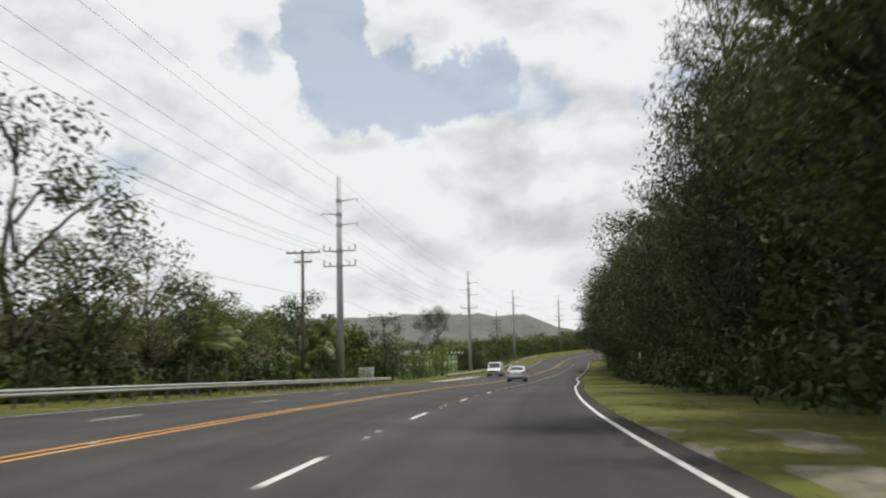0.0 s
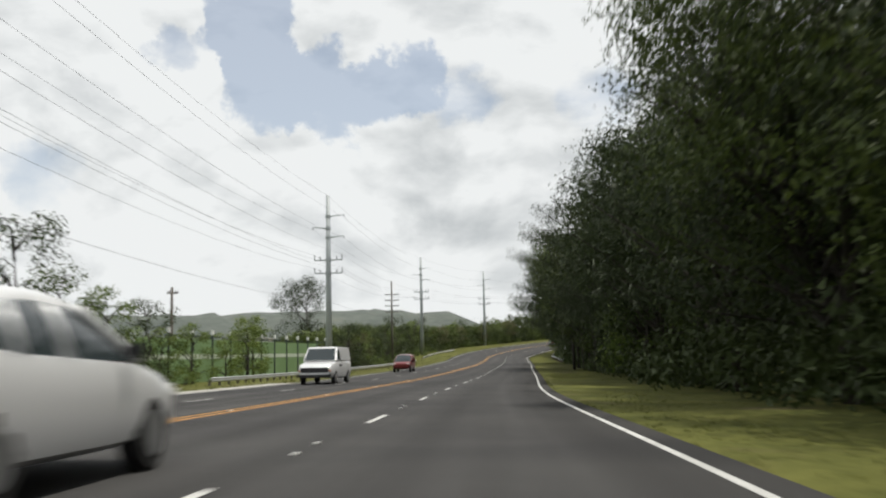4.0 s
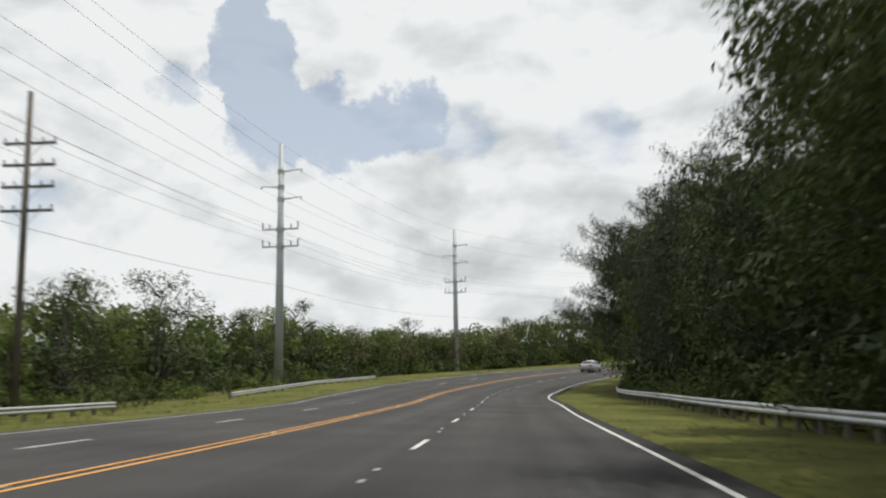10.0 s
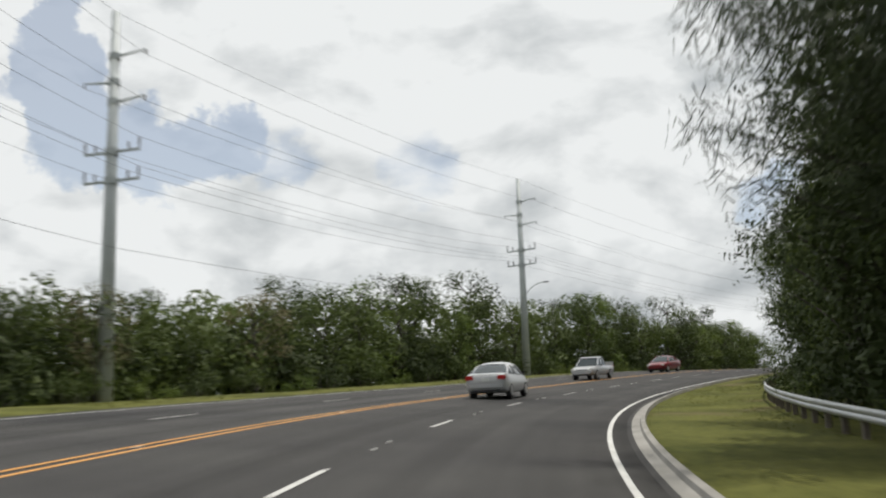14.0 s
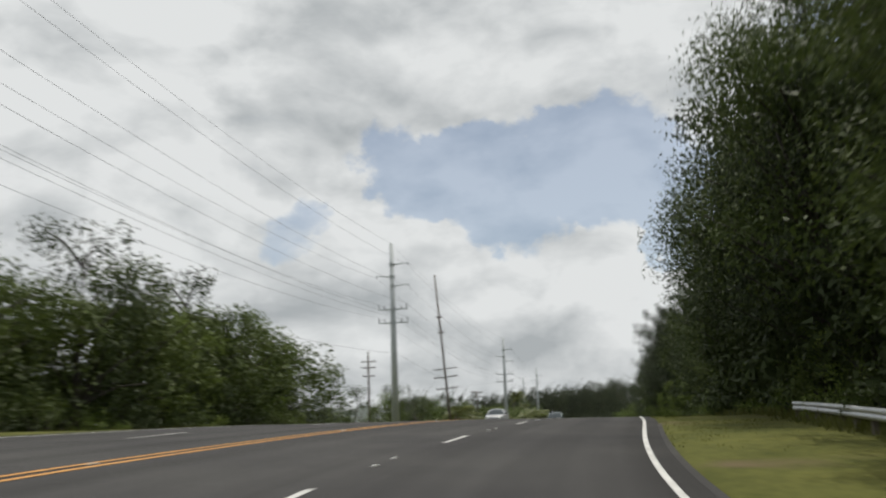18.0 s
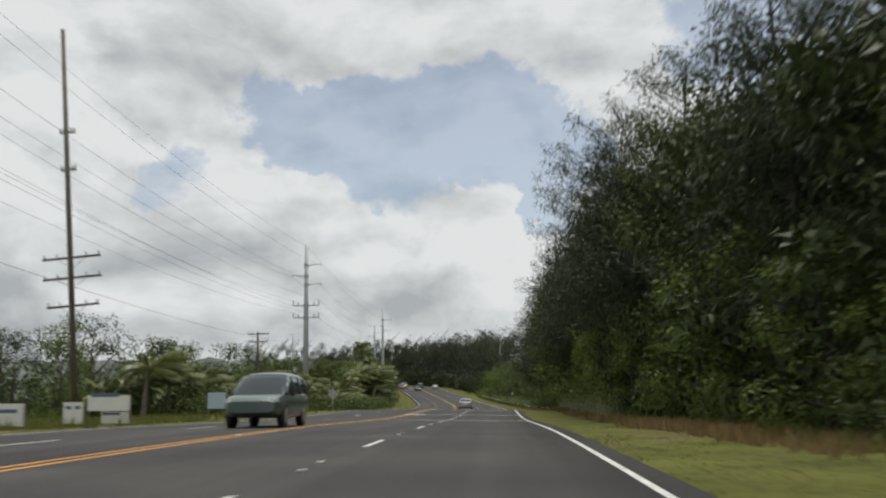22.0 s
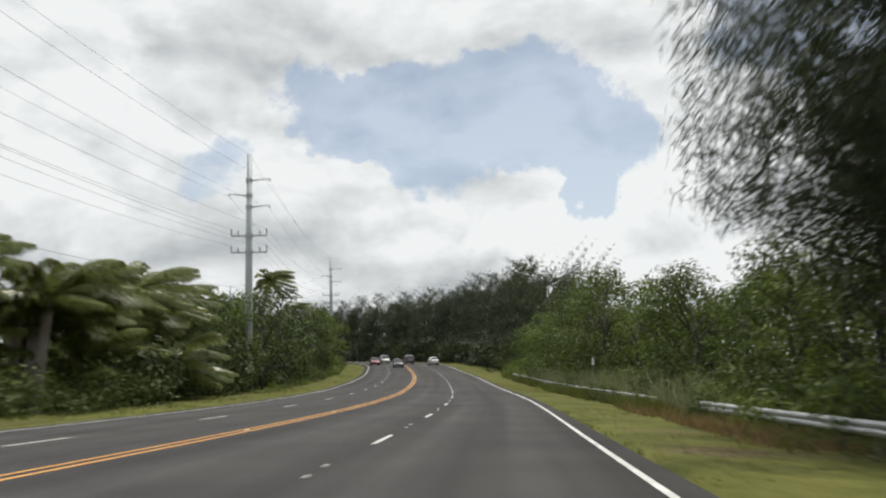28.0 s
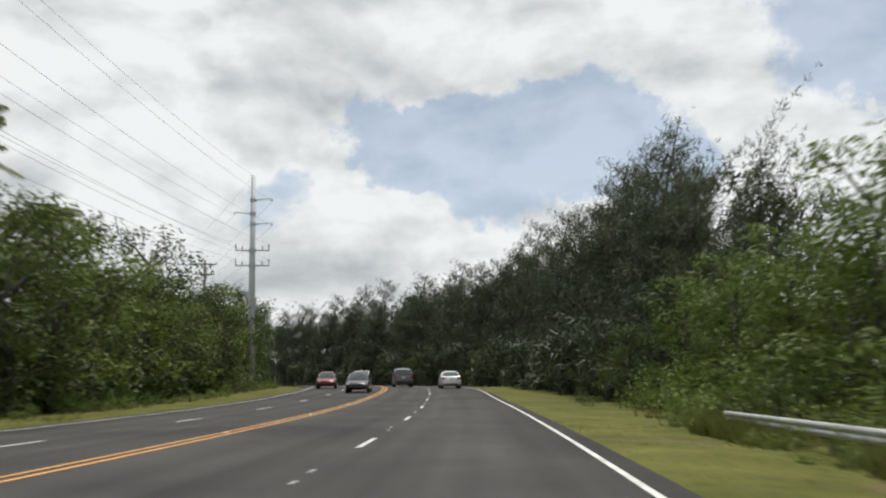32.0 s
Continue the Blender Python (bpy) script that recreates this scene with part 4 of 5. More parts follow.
def tail(car, paint, y_back, hw, z):
    """A rear bumper in body colour with a dark valance, and a seam for the boot lid."""
    part("rear_bumper", box((hw * 1.90, 0.20, 0.30), (0, y_back + 0.10, z), 0.08), paint, car)
    part("valance", box((hw * 1.5, 0.12, 0.12), (0, y_back + 0.12, z - 0.19), 0.03), CAR_TRIM, car, "dark lower bumper")


def sedan(m, paint, label, k=1.0):
    st = [(-2.27, 0.72, 0.50, 0.92), (-2.20, 0.81, 0.38, 1.00), (-2.0, 0.85, 0.28, 1.04), (-1.7, 0.87, 0.24, 1.05), (-0.9, 0.88, 0.21, 0.99), (0.4, 0.88, 0.21, 0.96),
          (1.15, 0.87, 0.22, 0.94), (1.6, 0.86, 0.24, 0.86), (1.95, 0.82, 0.27, 0.78), (2.15, 0.75, 0.31, 0.71), (2.27, 0.62, 0.40, 0.62)]
    car = car_base("sedan", label, "car", m, st, paint, (-1.33, 1.36), 0.31)
    profile = [(-1.95, 1.02), (-1.65, 1.14), (-1.3, 1.30), (-0.98, 1.41), (-0.6, 1.46), (-0.2, 1.475), (0.15, 1.45), (0.45, 1.37), (0.85, 1.17), (1.25, 0.95)]
    cabin(car, paint, profile, 0.94, 0.79, 0.58, (-1.05, 0.28), ((-1.70, -1.0), (-0.95, -0.85), (-0.22, -0.22), (1.10, 0.30)))
    lamps(car, -2.27, 2.27, 0.83, 0.86, 0.66, (0.36, 0.16, 0.20))
    tail(car, paint, -2.30, 0.82, 0.55)
    part("boot_seam", box((1.1, 0.01, 0.012), (0, -2.262, 0.99)), CAR_TRIM, car)
    return car


def hatch_suv(m, paint, label, name="suv", tall=1.72, length=4.4):
    a = length / 2
    st = [(-a, 0.78, 0.50, 1.0), (-a + 0.08, 0.86, 0.38, 1.08), (-a + 0.6, 0.90, 0.28, 1.09), (0.3, 0.90, 0.27, 1.05), (1.0, 0.89, 0.28, 1.04),
          (a - 0.5, 0.87, 0.32, 0.97), (a - 0.15, 0.82, 0.36, 0.90), (a, 0.70, 0.46, 0.78)]
    car = car_base(name, label, "car", m, st, paint, (-a * 0.60, a * 0.62), 0.36)
    profile = [(-a + 0.02, 1.05), (-a + 0.12, tall * 0.80), (-a + 0.28, tall - 0.10), (-a + 0.6, tall - 0.02), (-0.5, tall), (0.1, tall - 0.03), (0.4, tall - 0.10), (0.8, 1.36), (1.2, 1.03)]
    cabin(car, paint, profile, 1.03, 0.84, 0.68, (-a + 0.26, 0.30), ((-a + 0.1, -a + 0.3), (-a + 1.05, -a + 1.05), (-0.15, -0.15), (1.10, 0.36)))
    lamps(car, -a, a, 0.84, 0.95, 0.80, (0.18, 0.14, 0.34))
    tail(car, CAR_TRIM, -a - 0.03, 0.84, 0.52)
    return car


def pickup(m, paint, label):
    st = [(-2.55, 0.80, 0.50, 0.98), (-2.4, 0.86, 0.40, 1.00), (-0.55, 0.88, 0.32, 1.00), (0.6, 0.88, 0.30, 1.0), (1.15, 0.88, 0.30, 0.98), (2.0, 0.86, 0.34, 0.92), (2.4, 0.80, 0.38, 0.84), (2.55, 0.70, 0.46, 0.72)]
    car = car_base("pickup_truck", label, "pickup truck", m, st, paint, (-1.55, 1.62), 0.36)
    foot, roof = (-0.55, 1.25), (-0.40, 0.60)
    part("window", wedge(*foot, 0.80, 0.98, *roof, 0.64, 1.58, 0.03), CAR_GLASS, car, "dark cab windows")
    crisp(part("roof", wedge(roof[0] - 0.08, roof[1] + 0.12, 0.67, 1.55, roof[0] + 0.04, roof[1] - 0.08, 0.58, 1.63, 0.03), paint, car))
    pillars(car, paint, foot, roof, 0.99, 1.58, 0.80, 0.64, (0.0, 0.52, 1.0))
    for sx in (-1, 1):
        part("bed_side", box((0.06, 1.9, 0.24), (sx * 0.80, -1.55, 1.08), 0.02), paint, car)
    part("tailgate", box((1.6, 0.06, 0.26), (0, -2.47, 1.08), 0.02), paint, car)
    part("bed_floor", box((1.5, 1.8, 0.02), (0, -1.55, 1.015)), CAR_TRIM, car)
    lamps(car, -2.55, 2.55, 0.84, 0.90, 0.76, (0.14, 0.10, 0.3))
    tail(car, RIM, -2.62, 0.84, 0.50)
    return car


def van(m, label):
    st = [(-2.8, 0.90, 0.50, 1.28), (-2.7, 0.97, 0.38, 1.30), (-1.0, 1.0, 0.34, 1.30), (1.2, 1.0, 0.34, 1.28), (1.6, 0.99, 0.34, 1.20), (2.4, 0.96, 0.36, 1.10), (2.7, 0.90, 0.40, 1.02), (2.8, 0.82, 0.46, 0.92)]
    car = car_base("cargo_van", label, "van", m, st, PAINT_WHITE, (-1.72, 1.72), 0.37)
    crisp(part("upper_body", wedge(-2.76, 1.55, 0.965, 1.24, -2.68, 0.72, 0.84, 2.08, 0.07), PAINT_WHITE, car))
    lean = lambda t: (1.55 - (1.55 - 0.72) * t + 0.006, 1.24 + 0.84 * t)
    (ya, za), (yb, zb) = lean(0.10), lean(0.86)
    panel([(-0.86, ya, za), (0.86, ya, za), (0.76, yb, zb), (-0.76, yb, zb)], CAR_GLASS, car, "windscreen", 0.02, "dark windscreen")
    for sx in (-1, 1):
        pts = [(sx * 0.958, 0.35, 1.34), (sx * 0.958, 1.25, 1.34), (sx * 0.872, 0.78, 1.90), (sx * 0.872, 0.38, 1.90)]
        panel(pts if sx > 0 else list(reversed(pts)), CAR_GLASS, car, "side_window", 0.02, "dark side window")
        part("door_seam", box((0.012, 0.02, 1.2), (sx * 0.985, 0.25, 0.95)), CAR_TRIM, car)
        part("turn_lamp", box((0.22, 0.08, 0.10), (sx * 0.78, 2.76, 0.74), 0.02), AMBER, car, "amber turn lamp")
    part("front_mask", box((1.62, 0.10, 0.34), (0, 2.76, 0.78), 0.04), CAR_TRIM, car, "black grille")
    part("front_bumper", box((1.8, 0.22, 0.24), (0, 2.74, 0.48), 0.06), CAR_TRIM, car, "dark bumper")
    lamps(car, -2.8, 2.75, 0.93, 1.10, 0.93, (0.14, 0.10, 0.34))
    tail(car, CAR_TRIM, -2.84, 0.9, 0.50)
    return car


def drive(s, u, onward=True):
    return on_road(s, u) @ Matrix.Rotation(0 if onward else math.pi, 4, "Z") @ Matrix.Diagonal((1.1, 1.1, 1.1, 1))


LANE_A, LANE_B, LANE_C, LANE_D = -0.3, -4.5, -8.3, -12.1
white_sedan = sedan(drive(99.5, LANE_B), PAINT_WHITE, "white four-door sedan with red tail lamps on the highway")
part("bumper_sticker", box((0.17, 0.012, 0.13), (0.56, -2.235, 0.60), 0.004), material("sticker_green", (0.08, 0.32, 0.24), 0.6), white_sedan, "small green sticker")
van(drive(150.6, -11.5, False), "white cargo van with a black grille coming the other way")
hatch_suv(drive(194.0, LANE_D, False), PAINT_RED, "dark red sport utility vehicle with black bumper")
sedan(drive(366.0, LANE_B), PAINT_SILVER, "pale silver sedan driving round the bend in the inner lane")
pickup(drive(397.5, LANE_C + 0.8, False), PAINT_SILVER, "old silver pickup truck coming round the bend")
sedan(drive(418.5, LANE_C, False), PAINT_RED, "red sedan coming the other way")
sedan(drive(510.5, LANE_D, False), PAINT_SILVER, "silver sedan in the outer oncoming lane")
hatch_suv(drive(536.0, LANE_C + 0.3, False), PAINT_GREEN, "grey-green sport utility vehicle coming the other way")
sedan(drive(640.0, LANE_B), PAINT_SILVER, "silver sedan driving away in the inner lane")
sedan(drive(848.5, LANE_A), PAINT_WHITE, "white sedan driving away round the bend")
hatch_suv(drive(856.0, LANE_B), PAINT_GREY, "dark grey sport utility vehicle driving away round the bend")
sedan(drive(835.0, LANE_C, False), PAINT_BLACK, "black sedan coming round the bend")
sedan(drive(852.0, LANE_D, False), PAINT_RED, "red sedan coming round the bend in the outer lane")
pickup(drive(868.0, LANE_C, False), PAINT_SILVER, "silver pickup truck coming round the bend")


# ---- roadside things ----
def sign_board(s, u, w, h, foot, label, bars, turn=0.0, mat_=None):
    """A board on two posts with bars for its writing; it faces the traffic that comes along the road."""
    ob = thing("roadside_sign", stand(s, u, ground_drop(s, u), turn), label, "sign")
    part("board", box((w, 0.05, h), (0, 0, foot + h / 2), 0.008), mat_ or WHITE_PAINT, ob)
    for x in (-w / 2 + 0.02, w / 2 - 0.02):
        part("post", box((0.09, 0.09, foot + h + 0.4), (x, 0.075, (foot + h) / 2 - 0.2), 0.01), POST_WOOD, ob)
    for x, z, bw, bh in bars:
        part("text_bar", box((bw, 0.012, bh), (x, -0.03, foot + z)), SIGN_INK, ob)
    return ob


sign_board(135.5, -28.9, 2.3, 1.5, 0.75, "white notice board on two wooden posts", [(0.5, 1.05, 0.9, 0.09), (0.5, 0.6, 0.9, 0.09), (0.2, 1.28, 0.25, 0.14), (-0.6, 1.0, 0.6, 0.2)], 25)
sign_board(546.0, -19.6, 1.1, 1.0, 0.15, "small white sign board beside the driveway", [(-0.25, 0.75, 0.3, 0.16), (0.25, 0.75, 0.3, 0.16)], -15)
sign_board(551.0, -20.0, 2.6, 0.8, 0.75, "wide white sign board with one line of writing", [(-0.2, 0.82, 1.7, 0.2)], -15)
sign_board(551.6, -19.9, 1.7, 0.6, 0.1, "low white sign board under a wider one", [(-0.2, 0.5, 1.1, 0.14)], -15)
sign_board(570.0, -20.0, 1.5, 1.15, 0.75, "pale blue sign board at the driveway", [], -15, material("pale_blue_board", (0.40, 0.50, 0.60), 0.7))
sign_board(540.0, -19.6, 1.6, 0.9, 0.15, "white sign board near the bushes", [(0, 0.6, 1.0, 0.15)], -15)
MARKERS = [(92.3, 7.8, 12), (250.0, 7.8, 15), (334.5, 8.2, -20), (729.0, 8.6, 8)]


def marker_sign(s, u, turn):
    """A narrow white marker on one post at the wood's edge."""
    ob = thing("marker_sign", stand(s, u, ground_drop(s, u), turn), "narrow white marker sign on a single post", "sign", "marker signs along the verge")
    part("plate", box((0.19, 0.02, 0.58), (0, 0, 2.62), 0.006), WHITE_PAINT, ob)
    part("post", box((0.06, 0.05, 3.0), (0, 0.04, 1.2), 0.006), POST_WOOD, ob)


diamond = thing("warning_sign", stand(618.5, -20.3, ground_drop(618, -20)), "diamond road sign seen from its grey back", "sign")
part("plate", box((0.95, 0.02, 0.95), (0, 0, 2.1), 0.006, Matrix.Rotation(radians(45), 4, "Y")), RAIL_STEEL, diamond)
part("post", box((0.07, 0.05, 2.6), (0, 0.04, 0.85), 0.006), RAIL_STEEL, diamond)
for s, u, turn in MARKERS:
    marker_sign(s, u, turn)

# the green wall with its row of lamp posts
wall = thing("green_wall", stand(204, -30.5, -1.2), "long green painted wall with a pale band", "wall")
inv = wall.matrix_basis.inverted()
for k in range(12):
    s0, s1 = 166 + k * 5.6, 166 + (k + 1) * 5.6
    a, b = inv @ side(s0, -30.5, -1.2), inv @ side(s1, -30.5, -1.2)
    for z0, z1, m_, nm, out in ((0.0, 3.1, GREEN_WALL, "wall_panel", 0.0), (3.1, 3.55, WALL_BAND, "wall_band", 0.015), (3.55, 5.0, GREEN_WALL, "wall_panel", 0.0)):
        d = (b - a).normalized()
        nrm = Vector((d.y, -d.x, 0))
        bm = bmesh.new()
        q = [a + nrm * out, b + nrm * out, b - nrm * 0.2, a - nrm * 0.2]
        lo = [bm.verts.new((p.x, p.y, z0)) for p in q]
        hi = [bm.verts.new((p.x, p.y, z1)) for p in q]
        bm.faces.new(hi)
        bm.faces.new(list(reversed(lo)))
        for i in range(4):
            bm.faces.new((lo[i], lo[(i + 1) % 4], hi[(i + 1) % 4], hi[i]))
        bmesh.ops.recalc_face_normals(bm, faces=bm.faces)
        part(nm, bm, m_, wall)
for k in range(12):
    post = thing("lamp_post", stand(168 + k * 5.6, -28.6, -0.9), "dark post with bracket arm and pale cap", "post", "posts before the green wall")
    part("pole", box((0.16, 0.16, 5.2), (0, 0, 2.4), 0.015), DARK_POST, post)
    part("bracket", box((1.1, 0.1, 0.12), (0.25, 0, 4.75), 0.01), DARK_POST, post)
    part("cap", tube([(0, 0, 5.0), (0, 0, 5.45)], [0.17, 0.13], 10), WHITE_PAINT, post)
shed = thing("white_shed", stand(262, -49, -1.2), "small white flat-roofed building behind trees", "building")
part("wall", box((6, 9, 6.4), (0, 0, 3.0), 0.02), WHITE_PAINT, shed)
part("roof", box((6.6, 9.6, 0.25), (0, 0, 6.3), 0.02), CONCRETE, shed)
part("window", box((0.05, 1.6, 1.2), (3.02, -1, 4.6), 0.01), CAR_GLASS, shed)

apron = piece("pavement", mesh_of("pavement", *strip([-15.6, -14.1], 109, 153, 2.0, lambda s, u: 0.012), CONCRETE), None)
tagged(apron, "pale concrete apron along the road's edge", "pavement", kind="structure")

# kerb round the bend, and the paved edge before it
edge = piece("shoulder", mesh_of("shoulder", *strip([2.3, 2.44], 298, 448, 2.0, lambda s, u: 0.002), ASPHALT), road)
kerb = piece("kerb", mesh_of("kerb", *strip([2.42, 2.43, 2.66, 2.69, 2.82, 2.84], 324, 424, 2.0, lambda s, u: {2.42: -0.06, 2.43: 0.006, 2.66: 0.015, 2.69: 0.10, 2.82: 0.11, 2.84: -0.1}[u]), KERB), None)
tagged(kerb, "pale concrete kerb round the inside of the bend", "kerb", kind="structure")


# ---- distance ----
def ridge(name, az0, az1, far, height, seed, label):
    """A low wooded ridge far off, as part of a ring."""
    n, rows = 70, 6
    verts, faces = [], []
    for i in range(n + 1):
        a = radians(az0 + (az1 - az0) * i / n)
        fade = min(1.0, min(i, n - i) / 8)
        h = height * fade * (0.55 + 0.9 * (noise.noise(Vector((a * 3.2, seed, 0))) * 0.5 + 0.5) + 0.10 * noise.noise(Vector((a * 60, seed, 3))))
        for j in range(rows + 1):
            q = j / rows
            d = far + 260 * q
            verts.append((math.sin(a) * d + 60, math.cos(a) * d + 250, -9 + h * math.sin(q * math.pi / 2) ** 1.2 + 1.5 * noise.noise(Vector((a * 90, j, seed)))))
    for i in range(n):
        for j in range(rows):
            b0 = i * (rows + 1) + j
            faces.append((b0, b0 + rows + 1, b0 + rows + 2, b0 + 1))
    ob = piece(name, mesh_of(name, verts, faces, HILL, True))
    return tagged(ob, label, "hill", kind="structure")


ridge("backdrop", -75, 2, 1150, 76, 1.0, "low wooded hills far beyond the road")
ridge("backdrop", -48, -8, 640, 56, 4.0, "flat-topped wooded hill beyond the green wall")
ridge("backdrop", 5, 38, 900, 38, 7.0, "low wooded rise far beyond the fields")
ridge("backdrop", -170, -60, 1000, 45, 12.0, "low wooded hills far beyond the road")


def wood_mass(name, spots, mat_, leaves, size, label, seed, blades=(0.5, 0.3), tips=0):
    """Woods behind the front rows: one mesh of leaf clumps. spots: (s, u, height, width); tips: wind-bent tops on each tall one."""
    rng = np.random.default_rng(seed)
    centres = []
    for s, u, h, w in spots:
        p = side(s, u, ground_drop(s, u))
        for k in range(9):
            a, r = rng.uniform(0, 6.28), math.sqrt(rng.uniform()) * w / 2
            q = rng.uniform(0.06, 0.84 if tips else 0.92)
            r *= 1 - 0.5 * max(0, q - 0.5)
            centres.append((p.x + math.cos(a) * r, p.y + math.sin(a) * r, p.z + h * q, w * rng.uniform(0.16, 0.26)))
    v, f = leaf_cloud(centres, rng, leaves * len(spots), 1.2, size, blades[1], blades[0])
    if tips:
        wind = (side(790, 1) - side(790, 0)).normalized()
        feathers = []
        for s, u, h, w in spots:
            p = side(s, u, ground_drop(s, u))
            for k in range(tips if h > 14 else 0):
                a, r, tall_by = rng.uniform(0, 6.28), rng.uniform(0, 0.5) * w, h * rng.uniform(0.24, 0.46)
                foot = p + Vector((math.cos(a) * r, math.sin(a) * r, h * rng.uniform(0.68, 0.78)))
                for q in np.linspace(0, 1, 9):
                    c = foot + wind * tall_by * 0.62 * q ** 1.5 + Vector((rng.normal() * 0.15, rng.normal() * 0.15, tall_by * q))
                    feathers.append((*c, 0.85 * (1 - q) ** 0.7 + 0.24))
        v2, f2 = leaf_cloud(feathers, rng, len(feathers) * 34, 1.0, 0.62, -1.3, 0.13)
        v, f = np.concatenate([v, v2]), np.concatenate([f, f2 + len(v)])
    ob = piece(name, crown_mesh(name, v, f, mat_))
    return tagged(ob, label, "woods", kind="stuff")


def table(rows, s):
    return float(np.interp(s, [r[0] for r in rows], [r[1] for r in rows]))


# heights of the trees along both sides: (s, metres)
LEFT_H = [(-40, 9), (30, 12), (47, 14), (56, 9.5), (80, 7.5), (118, 9.5), (140, 9.5), (160, 6.5), (180, 6.5), (236, 6.8), (262, 7.2), (290, 7.4), (320, 8.6), (340, 7.0), (372, 6.8), (390, 8.8), (410, 10.4), (440, 11.6), (455, 10.2), (480, 11.0), (498, 8.6), (690, 7.0), (716, 7.8), (734, 9.8), (755, 10.0), (772, 9.2), (797, 9.4), (812, 11.4), (830, 10.2), (850, 10.4), (870, 9.8), (900, 11), (1000, 13)]
RIGHT_H = [(-40, 19), (235, 20), (248, 19), (262, 15), (300, 14.5), (315, 18), (345, 17), (370, 13.5), (400, 14), (436, 17), (446, 19.5), (472, 19), (486, 12.5), (499, 7.8), (511, 9.5), (523, 14.5), (535, 17.5), (545, 19), (560, 19.5), (640, 20), (660, 18)]
# ---- planting, along the road ----
def fill(rows, start, stop, step, rough=(0.86, 1.08)):
    s = start
    while s < stop:
        yield s + random.uniform(-0.8, 0.8), table(rows, s) * random.uniform(*rough)
        s += step


def lean_out(s, u, size, kind):
    """A tree whose crown reaches out over the road."""
    over.put(s, u, size, kind, 180 + random.uniform(-22, 22))


# right side: the tall wood, front row and understorey
for s, h in fill(RIGHT_H, -26, 240, 6.6):
    tall.put(s, (11.0 if s < 120 else 10.0) + random.uniform(-0.8, 1.3), h / 15)
for s, k in ((188, 1), (197, 0), (206, 1)):
    lean_out(s, 8.2, random.uniform(0.98, 1.12), k)
lean_out(202, 6.8, 1.02, 1)
lean_out(211, 7.8, 1.05, 1)
for s, u, size in ((238, 9.4, 1.12), (244, 9.4, 0.95), (250, 9.8, 0.85)):
    lean_out(s, u, size, 0)
for s, k in ((20, 0), (84, 2), (120, 0), (150, 2), (170, 1)):
    lean_out(s, 10.2, random.uniform(0.95, 1.1), k)
for s, h in fill(RIGHT_H, 240, 296, 5.8):
    tall.put(s, 11.2 + random.uniform(-0.8, 1.2), h / 15, random.choice((0, 1, 1, 2)))
    bushes.put(s + 1, 9.2 + random.uniform(-0.4, 0.8), random.uniform(0.8, 1.2))
for s, h in fill(RIGHT_H, 296, 440, 5.6):
    tall.put(s, 11.4 + random.uniform(-0.6, 1.2), h / 15, 2 + int(s) % 2 if s < 345 else random.choice((0, 1, 1)))
    bushes.put(s + 1, 9.2 + random.uniform(-0.4, 0.6), random.uniform(0.7, 1.0))
for s, u, k, size in ((318, 10.0, 1, 1.0), (325, 9.7, 1, 1.02), (333, 10.0, 1, 1.0), (342, 10.4, 1, 0.95)):
    lean_out(s, u, size, k)
for s, k in ((398, 0), (406, 2), (414, 0), (422, 2), (432, 0)):
    lean_out(s, 10.2, random.uniform(0.74, 0.82), k)
for s, h in fill(RIGHT_H, 440, 662, 6.8):
    back_ = 1.4 if 558 < s < 588 else 0.0
    tall.put(s, 11.0 + back_ + random.uniform(-0.9, 0.9), h / 15)
    bushes.put(s + 1, 8.8 + random.uniform(-0.6, 0.8), random.uniform(0.7, 1.1), random.choice((0, 1)))
    if int(s / 5.6) % 2:
        low_tree.put(s + 2.5, 9.9 + random.uniform(-0.4, 0.6), random.uniform(0.6, 0.9), 1)
for s, k in ((452, 0), (460, 2), (468, 2), (477, 0)):
    lean_out(s, 10.8, random.uniform(1.05, 1.15), k)
for s, u, size, k in ((483, 10.4, 0.9, 0), (488, 10.8, 0.82, 2), (497, 10.4, 0.62, 0), (508, 10.0, 0.66, 2)):
    lean_out(s, u, size, k)
for s, u, size in ((556, 10.8, 1.1), (567, 11.8, 1.2), (575, 12.0, 1.22), (584, 12.0, 1.2)):
    lean_out(s, u, size, 1)
for s in (592, 598, 604):
    lean_out(s, 11.6, random.uniform(1.02, 1.15), 1)
for s, k in ((596, 2), (608, 1), (622, 0), (636, 1), (650, 1)):
    lean_out(s, 10.2, random.uniform(0.96, 1.1), k)
for s, u, k in ((571, 8.4, 1.2), (563, 8.8, 1.05), (577, 9.4, 1.2), (157, 9.4, 1.45), (313, 10.0, 1.5), (529, 9.0, 0.9), (604, 8.6, 1.2), (580, 8.8, 1.3), (587, 9.0, 1.1), (595, 8.8, 1.35), (612, 8.8, 1.5), (620, 8.6, 1.25), (629, 9.0, 1.3), (536, 9.4, 1.1), (546, 9.2, 1.2)):
    low_tree.put(s, u, k, 1)
tall.put(681, 11.0, 1.25, 3)
tall.put(688, 14.5, 1.05, 2)
lean_out(674, 11.0, 1.0, 1)
lean_out(678, 12.2, 1.05, 1)
